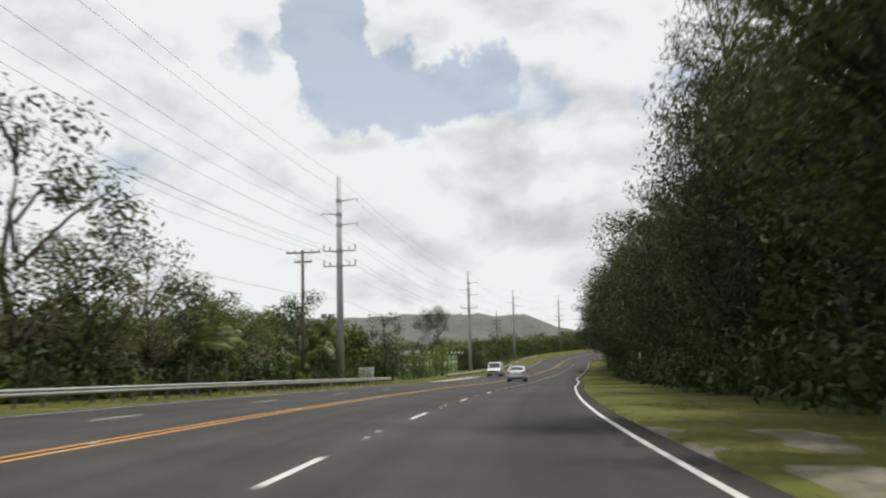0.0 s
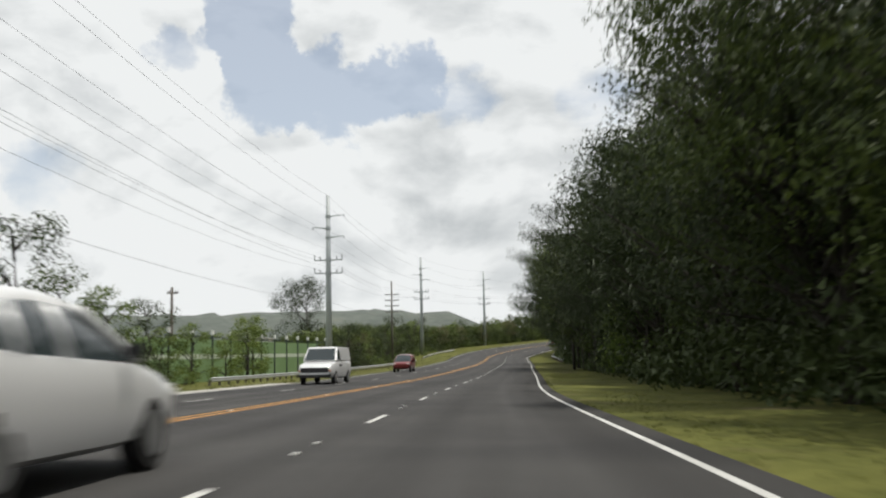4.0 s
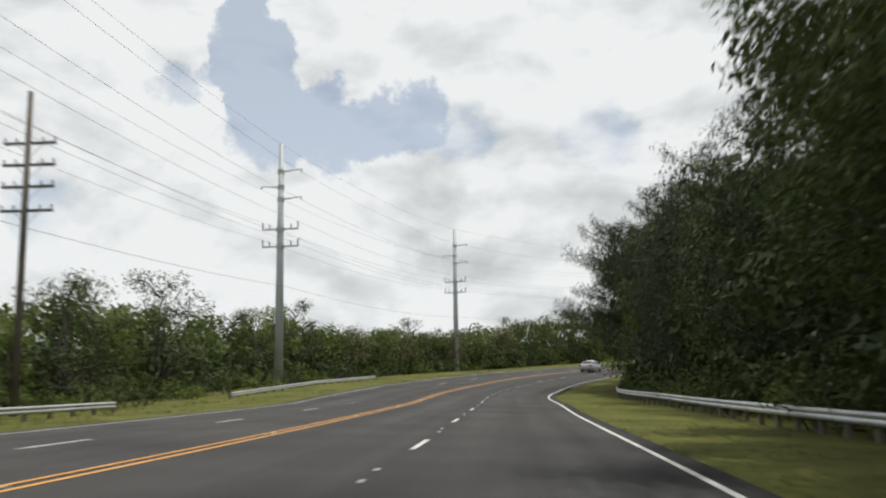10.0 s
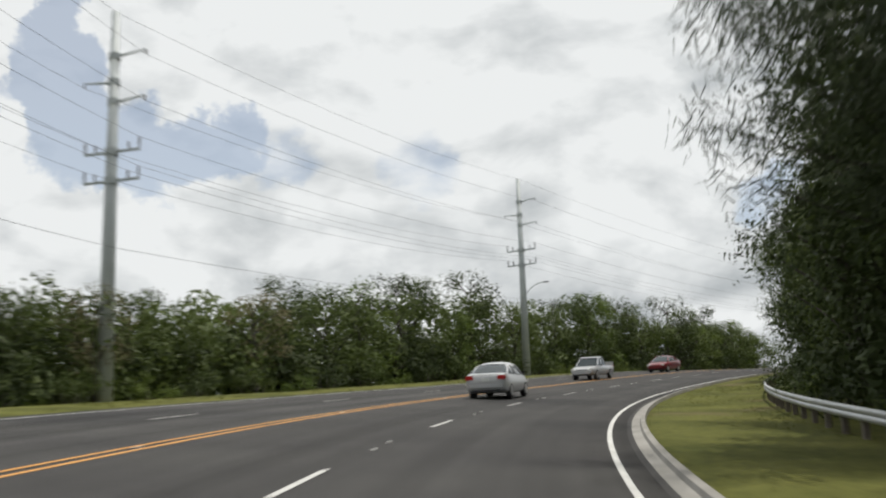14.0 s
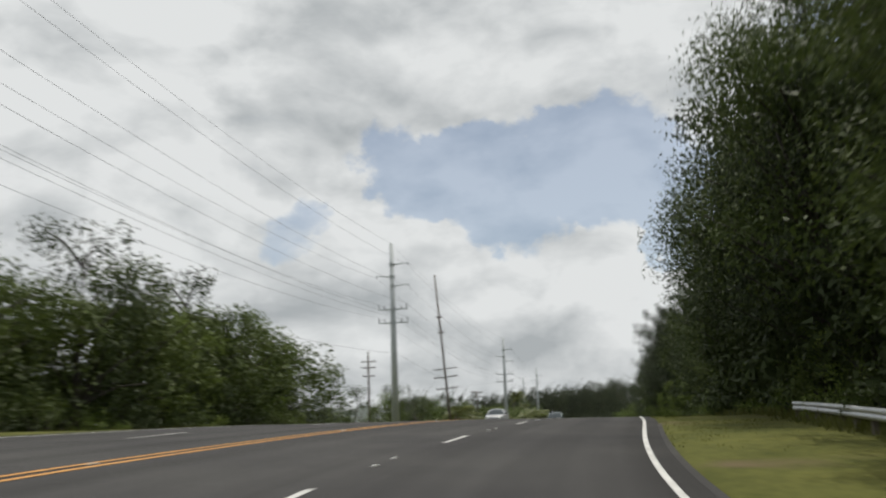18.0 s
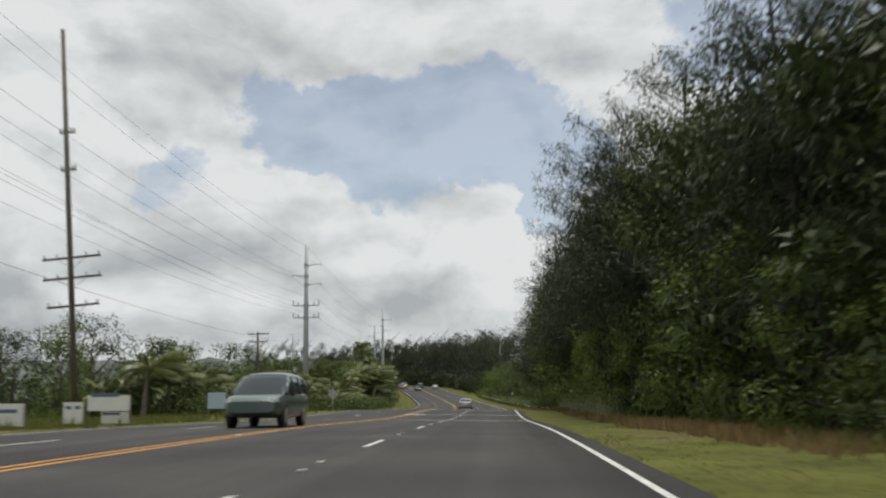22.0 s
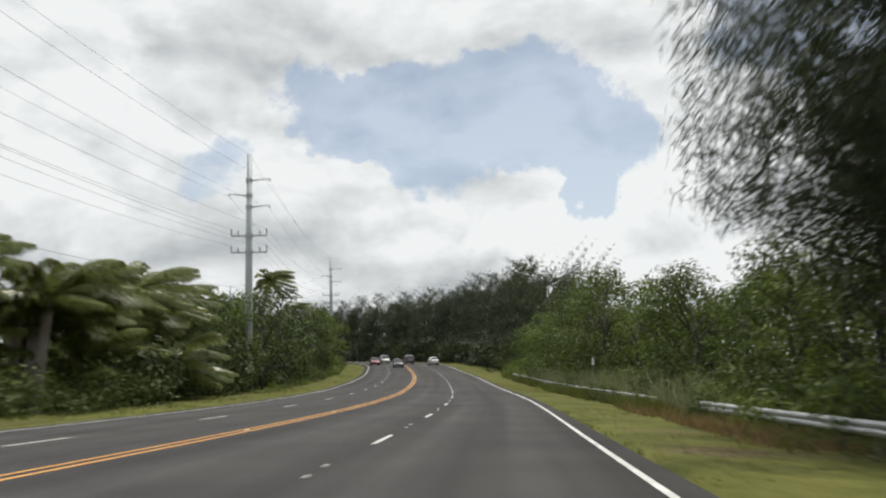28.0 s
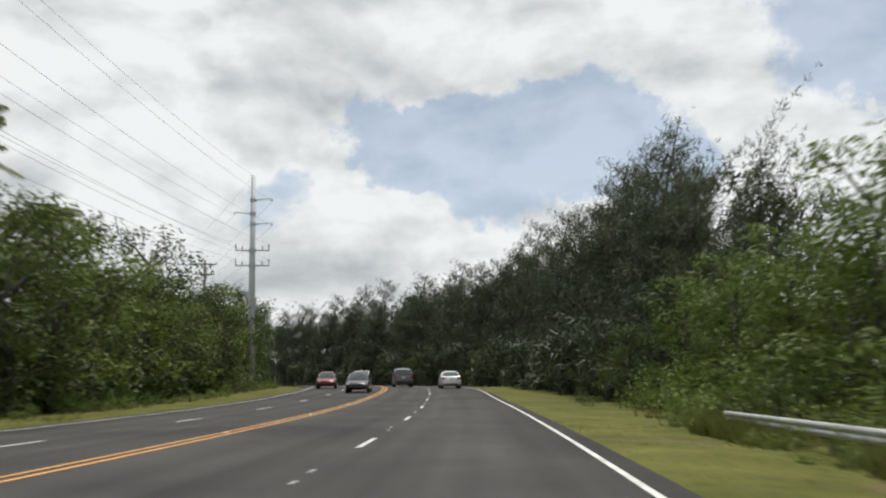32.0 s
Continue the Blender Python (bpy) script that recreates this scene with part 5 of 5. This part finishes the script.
for s, u, size, k in ((706, 10.6, 1.1, 0), (713, 10.8, 1.2, 1), (720, 10.6, 1.15, 0), (734, 10.6, 1.4, 0), (741, 11.2, 1.6, 0), (747, 11.4, 1.55, 1), (753, 11.2, 1.4, 0), (761, 12.0, 1.55, 0), (766, 12.2, 1.5, 1), (779, 12.0, 1.35, 1), (787, 12.4, 1.4, 1), (795, 12.4, 1.2, 1), (803, 12.6, 1.2, 1), (811, 12.4, 1.15, 1)):
    low_tree.put(s, u, size, k)
for s, h in fill(RIGHT_H, 666, 812, 4.6):
    low_tree.put(s, 12.6 + random.uniform(-1, 1), random.uniform(0.9, 1.15) * (0.82 if s > 790 else 1), random.choice((0, 1, 1)))
    bushes.put(s + 2, 9.6 + random.uniform(-0.5, 0.8), random.uniform(1.0, 1.35), random.choice((0, 1)))
for s in (640, 643, 647, 650, 654, 657, 661, 665, 668, 672, 676, 679, 683, 686):
    bushes.put(s, 6.9 + random.uniform(-0.2, 0.3), random.uniform(0.4, 0.55), random.choice((0, 1)))
for s in (700, 705, 709, 714, 718, 722, 727, 730, 733, 739, 743, 747, 752, 756, 761, 765, 768, 775, 780, 790, 812):
    bushes.put(s, 6.3 + random.uniform(-0.3, 0.5), random.uniform(0.38, 0.55), random.choice((0, 1)))
for s, h in fill(RIGHT_H, 818, 990, 5.0):
    near = 1.25 if s < 828 else 1.62 if s < 850 else 1.5
    iron.put(s, 13.0 + random.uniform(-1.2, 1.5), random.uniform(0.9, 1.12) * near, None, random.uniform(-35, 35))
for s in np.arange(816, 930, 4.5):
    low_tree.put(s, 10.0 + random.uniform(-0.5, 1), random.uniform(0.5, 0.75), random.choice((0, 2)))
# left side
for s, h in fill(LEFT_H, -30, 160, 5.4, (0.76, 1.16)):
    low_tree.put(s, (-28 if not 112 < s < 142 else -33) + random.uniform(-1.5, 1.5), h / 7.4)
    if not 112 < s < 142:
        bushes.put(s + 2, -24.5 + random.uniform(-1, 1), random.uniform(0.7, 1.1))
for s, u, k in ((62, -24.5, 1.1), (70, -25, 1.0), (92, -25.5, 1.3), (98, -26, 1.4), (107, -26, 1.3)):
    palms.put(s, u, k)
for s, h in fill(LEFT_H, 160, 186, 6, (0.76, 1.16)):
    low_tree.put(s, -25.5 + random.uniform(-0.8, 0.8), h / 7.4, 1)
for s, h in fill(LEFT_H, 238, 372, 5.0, (0.76, 1.16)):
    low_tree.put(s, -28 + random.uniform(-1.2, 1.2) - (1.5 if s > 330 else 0), h / 7.4)
    bushes.put(s + 1, -24.2 + random.uniform(-0.6, 0.6) - (2 if s > 330 else 0), random.uniform(0.7, 1.05))
for s, h in fill(LEFT_H, 372, 500, 5.0, (0.76, 1.16)):
    low_tree.put(s, -29.5 + random.uniform(-1.2, 1.2), h / 7.2)
    bushes.put(s + 1, -25.5 + random.uniform(-0.6, 0.6), random.uniform(0.7, 1.05))
airy = broad_tree(61, 18, 15, NEEDLE, 14000, "tall airy tree with thin windswept foliage", 0.12, 0.29, 56, 0.10, "tree", 0.95, False)
airy.matrix_basis = stand(284, -44, -1.5, 90, 1.12)
for s, u, k in ((26, -26, 1.2), (36, -25, 1.15), (44, -26, 1.2), (52, -25.5, 1.1), (61, -27, 1.0), (76, -26, 0.9), (338, -27, 0.9), (352, -27.5, 0.85), (366, -27, 0.85), (381, -27.5, 1.0), (246, -26, 0.8)):
    low_tree.put(s, u, k, 3)
for s, u in ((556, -34), (561, -38), (567, -33.5), (573, -38), (579, -36)):
    low_tree.put(s, u, random.uniform(0.8, 1.0), random.choice((0, 2)))
for s, u, k in ((580, -47, 1.35), (612, -48, 1.25), (640, -52, 1.2), (556, -44, 1.1), (655, -60, 1.2), (600, -60, 1.4), (508, -40, 1.25), (515, -45, 1.3), (524, -50, 1.2), (536, -55, 1.2), (548, -60, 1.3)):
    low_tree.put(s, u, k, 2)
for s in np.arange(505, 575, 5.0):
    bushes.put(s, -27 - random.uniform(0, 6), random.uniform(0.45, 0.9), random.choice((0, 1)))
    bushes.put(s + 2, -36 - random.uniform(0, 6), random.uniform(0.6, 1.0), random.choice((0, 1)))
for k in range(44):
    palms.put(580 + k * 2.1, -26.5 - random.uniform(0, 8), random.uniform(0.95, 1.35), random.choice((0, 0, 2, 2)), random.uniform(-40, 40))
for k in range(10):
    palms.put(664 + k * 3.2, -26.5 - random.uniform(0, 5), random.uniform(1.0, 1.35), random.choice((0, 2, 2)), random.uniform(-40, 40))
for k in range(15):
    palms.put(698 + k * 2.1, -23.5 - random.uniform(0, 5), random.uniform(1.5, 1.85), random.choice((0, 0, 1, 2)), random.uniform(-40, 40))
for k in range(10):
    low_tree.put(600 + k * 9, -42 - random.uniform(0, 6), random.uniform(1.3, 1.7))
tall_palm = palm_tree(47, 13.6, "tall coconut palm leaning over the thicket", 44, 3.4, 0.12, -0.7)
tall_palm.matrix_basis = stand(806, -31.0, 0.0, 10, 1.12)
second_palm = palm_tree(48, 10.8, "coconut palm with drooping fronds above the thicket", 36, 2.9, 0.06, -0.5)
second_palm.matrix_basis = stand(812, -26.6, 0.0, 30)
for s, h in fill(LEFT_H, 736, 930, 5.0, (0.76, 1.16)):
    low_tree.put(s, -22.5 + random.uniform(-1.2, 1.2), h / 7.4)
    bushes.put(s + 2, -19.2 + random.uniform(-0.5, 0.5), random.uniform(0.4, 0.75), random.choice((0, 1)))
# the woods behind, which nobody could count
# inner and low foliage takes the darkened leaf: shade put into its colour
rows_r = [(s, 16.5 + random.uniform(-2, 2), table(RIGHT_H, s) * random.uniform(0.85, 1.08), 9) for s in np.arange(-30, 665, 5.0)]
wood_mass("woods", rows_r, LEAF_DARK_SHADED, 800, 1.2, "depth of the roadside wood, its shade put into dark leaf colour", 5)
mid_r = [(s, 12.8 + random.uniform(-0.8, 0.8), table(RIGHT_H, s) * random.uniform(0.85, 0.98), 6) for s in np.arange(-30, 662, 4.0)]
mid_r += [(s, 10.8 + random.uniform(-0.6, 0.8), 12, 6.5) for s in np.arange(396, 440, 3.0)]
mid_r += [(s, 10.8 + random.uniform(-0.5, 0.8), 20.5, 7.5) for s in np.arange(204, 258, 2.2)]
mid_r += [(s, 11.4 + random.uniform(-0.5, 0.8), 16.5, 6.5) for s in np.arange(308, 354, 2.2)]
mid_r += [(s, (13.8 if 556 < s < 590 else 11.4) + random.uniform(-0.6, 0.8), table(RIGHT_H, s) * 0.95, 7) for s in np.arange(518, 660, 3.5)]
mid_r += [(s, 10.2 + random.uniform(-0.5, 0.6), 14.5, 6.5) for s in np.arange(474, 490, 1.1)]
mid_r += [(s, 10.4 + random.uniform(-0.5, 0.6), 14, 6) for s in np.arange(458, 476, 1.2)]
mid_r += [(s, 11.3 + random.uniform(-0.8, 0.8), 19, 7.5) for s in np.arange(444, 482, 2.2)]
wood_mass("woods", mid_r, LEAF_DARK_SHADED, 900, 0.48, "inner foliage of the roadside wood, coloured dark for shade", 16)
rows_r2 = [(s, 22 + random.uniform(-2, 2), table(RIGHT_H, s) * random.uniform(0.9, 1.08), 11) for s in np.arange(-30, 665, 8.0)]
wood_mass("woods", rows_r2, LEAF_DARK_SHADED, 420, 2.0, "depth of the roadside wood, its shade put into dark leaf colour", 15)
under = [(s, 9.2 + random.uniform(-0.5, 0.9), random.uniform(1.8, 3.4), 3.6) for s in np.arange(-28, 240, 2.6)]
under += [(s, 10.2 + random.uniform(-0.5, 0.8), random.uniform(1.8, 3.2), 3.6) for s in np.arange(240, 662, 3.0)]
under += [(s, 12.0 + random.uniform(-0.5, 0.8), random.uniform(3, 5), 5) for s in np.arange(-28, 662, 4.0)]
wood_mass("undergrowth", under, LEAF_DARK_SHADED, 330, 0.38, "dense undergrowth at the wood's edge, coloured dark for shade", 9)
rows_l = [(s, -35 + random.uniform(-1.5, 1.5), table(LEFT_H, s) * random.uniform(0.9, 1.05), 8) for s in np.arange(-30, 160, 4.5)]
rows_l += [(s, -33.5 + random.uniform(-1.5, 1.5), table(LEFT_H, s) * random.uniform(0.86, 1.02), 8) for s in np.arange(244, 498, 4.0)]
rows_l += [(s, -28.5 + random.uniform(-1.5, 1.5), table(LEFT_H, s) * random.uniform(0.9, 1.05), 8) for s in np.arange(712, 990, 4.5)]
wood_mass("woods", rows_l, LEAF, 850, 0.78, "green thicket behind the first trees", 6)
mid_l = [(s, -28.8 + random.uniform(-0.8, 0.8), table(LEFT_H, s) * random.uniform(0.82, 0.95), 6.5) for s in np.arange(330, 502, 3.0)]
mid_l += [(s, -24.5 + random.uniform(-0.8, 0.8), table(LEFT_H, s) * random.uniform(0.7, 0.85), 6) for s in np.arange(738, 935, 4.0)]
wood_mass("woods", mid_l, LEAF, 700, 0.42, "green inner foliage of the thicket", 19)
low_l = [(s, -30 + random.uniform(-1, 1), random.uniform(3.4, 4.8), 6) for s in np.arange(244, 498, 3.0)]
low_l += [(s, -27.5 + random.uniform(-1, 1), random.uniform(2.6, 4.0), 6) for s in np.arange(-30, 108, 4.0)]
low_l += [(s, -24 + random.uniform(-1, 1), random.uniform(3.0, 4.6), 6) for s in np.arange(712, 990, 4.0)]
low_l += [(s, u + random.uniform(-1, 1), random.uniform(2.2, 3.6), 6) for s in np.arange(582, 712, 4.0) for u in (-31,)]
wood_mass("undergrowth", low_l, LEAF_DARK_SHADED, 700, 0.5, "undergrowth in the thicket, coloured dark for shade", 10)
grove = [(s, 17 + random.uniform(-2, 2), random.uniform(15.5, 19), 7) for s in np.arange(820, 994, 3.2)]
grove += [(s, 24 + random.uniform(-2, 2), random.uniform(17, 21), 8) for s in np.arange(826, 994, 4.5)]
grove += [(s, 11.5 + random.uniform(-1, 1), random.uniform(5, 8), 6) for s in np.arange(822, 994, 3.0)]
grove += [(s, u + random.uniform(-2, 2), random.uniform(19, 23.5), 9) for s in np.arange(850, 990, 7.0) for u in (31, 38)]
grove += [(994, u, random.uniform(18, 23), 8) for u in np.arange(-36, 20, 4.0)]
# the grove's leaf colour is lightened to carry the haze
wood_mass("woods", grove, NEEDLE_HAZED, 700, 1.0, "dark ironwood grove behind the bend", 7, (0.24, 0.7), 2)
palm_floor = [(s, -25.5 + random.uniform(-1.5, 1.5), random.uniform(1.6, 2.6), 6) for s in np.arange(582, 712, 3.0)]
palm_floor += [(s, -21.5 + random.uniform(-1, 1), random.uniform(1.5, 2.3), 5) for s in np.arange(652, 716, 3.0)]
wood_mass("undergrowth", palm_floor, LEAF, 420, 0.3, "light-green undergrowth beneath the palms", 18)
scrub = [(s, 17 + random.uniform(-2, 2), random.uniform(6.5, 8.5), 7) for s in np.arange(668, 816, 4.0)]
wood_mass("woods", scrub, LEAF, 1100, 0.5, "green scrub behind the bushes", 17)
far = [(s, u + random.uniform(-4, 4), random.uniform(5, 8), 15) for s in np.arange(-60, 720, 12.0) for u in (-62, -84, -108) if not (s < 245 and s > 150 and u > -70)]
wood_mass("woods", far, LEAF, 300, 1.3, "low woods far behind the thickets", 8)


# ---- grass and weeds ----
def tufts(name, mat_, count, span, band, tall_, label, seed, lump=0.12):
    """Blades of grass on the verge, thicker in patches."""
    rng = np.random.default_rng(seed)
    verts, faces = [], []
    tries = 0
    while len(faces) < count and tries < count * 6:
        tries += 1
        s, u = rng.uniform(*span), rng.uniform(*band)
        if noise.noise(Vector((s * lump, u * lump * 2, seed))) + rng.uniform(-0.5, 0.5) < 0.0:
            continue
        p = side(s, u, ground_drop(s, u) - 0.02)
        for k in range(4):
            a = rng.uniform(0, 6.28)
            q = p + Vector((rng.normal() * 0.12, rng.normal() * 0.12, 0))
            h = tall_ * rng.uniform(0.5, 1.3)
            w = Vector((math.cos(a), math.sin(a), 0)) * (0.012 + min(0.05 * h, 0.02))
            tip = q + Vector((rng.normal() * 0.35 * h, rng.normal() * 0.35 * h, h))
            b0 = len(verts)
            verts += [q - w, q + w, tip]
            faces.append((b0, b0 + 1, b0 + 2))
    ob = piece(name, mesh_of(name, verts, faces, mat_))
    return tagged(ob, label, "grass", kind="stuff")


tufts("grass", BLADES, 70000, (-5, 790), (1.9, 7.5), 0.055, "short mown grass on the verge", 1, 0.05)
tufts("grass", BLADES, 16000, (-5, 800), (-22, -15.2), 0.16, "rough grass behind the road's edge", 2)
tufts("grass", BLADES, 16000, (430, 800), (7.0, 10.0), 0.45, "tall weeds along the wood's edge", 3)
tufts("grass", DRYGRASS, 18000, (500, 700), (5.6, 8.4), 0.38, "dry brown grass along the wood's edge", 4)
tufts("grass", BLADES, 14000, (694, 786), (6.0, 7.1), 0.6, "tall weeds before the guard rail", 6)
tufts("cane_grass", PALE_CANE, 2200, (562, 612), (7.0, 8.8), 1.5, "tall pale cane grass at the wood's edge", 7, 0.25)
tufts("cane_grass", PALE_CANE, 3000, (694, 772), (7.6, 9.4), 1.8, "tall pale cane grass among the bushes", 8, 0.25)
tufts("grass", BLADES, 12000, (500, 600), (-40, -18.0), 0.5, "tall rough grass on open ground", 5)

gravel = piece("gravel_shoulder", mesh_of("gravel_shoulder", *strip(list(np.linspace(2.1, 6.2, 16)), -10, 20, 0.5, lambda s, u: ground_drop(s, u) + rough_noise(s, u) * min(1, max(u - ROAD_R - 0.3, 0) / 2) + 0.04 - 0.03 * abs(u - 3.9) ** 1.5 - 0.004 * max(s - 6, 0) + 0.16 * noise.noise(Vector((s * 0.3, u * 0.7, 9.0))) + 0.03 * noise.noise(Vector((s * 1.7, u * 2.2, 4.0)))), SAND, True))
tagged(gravel, "pale sandy gravel along the road's edge", "gravel", kind="structure")
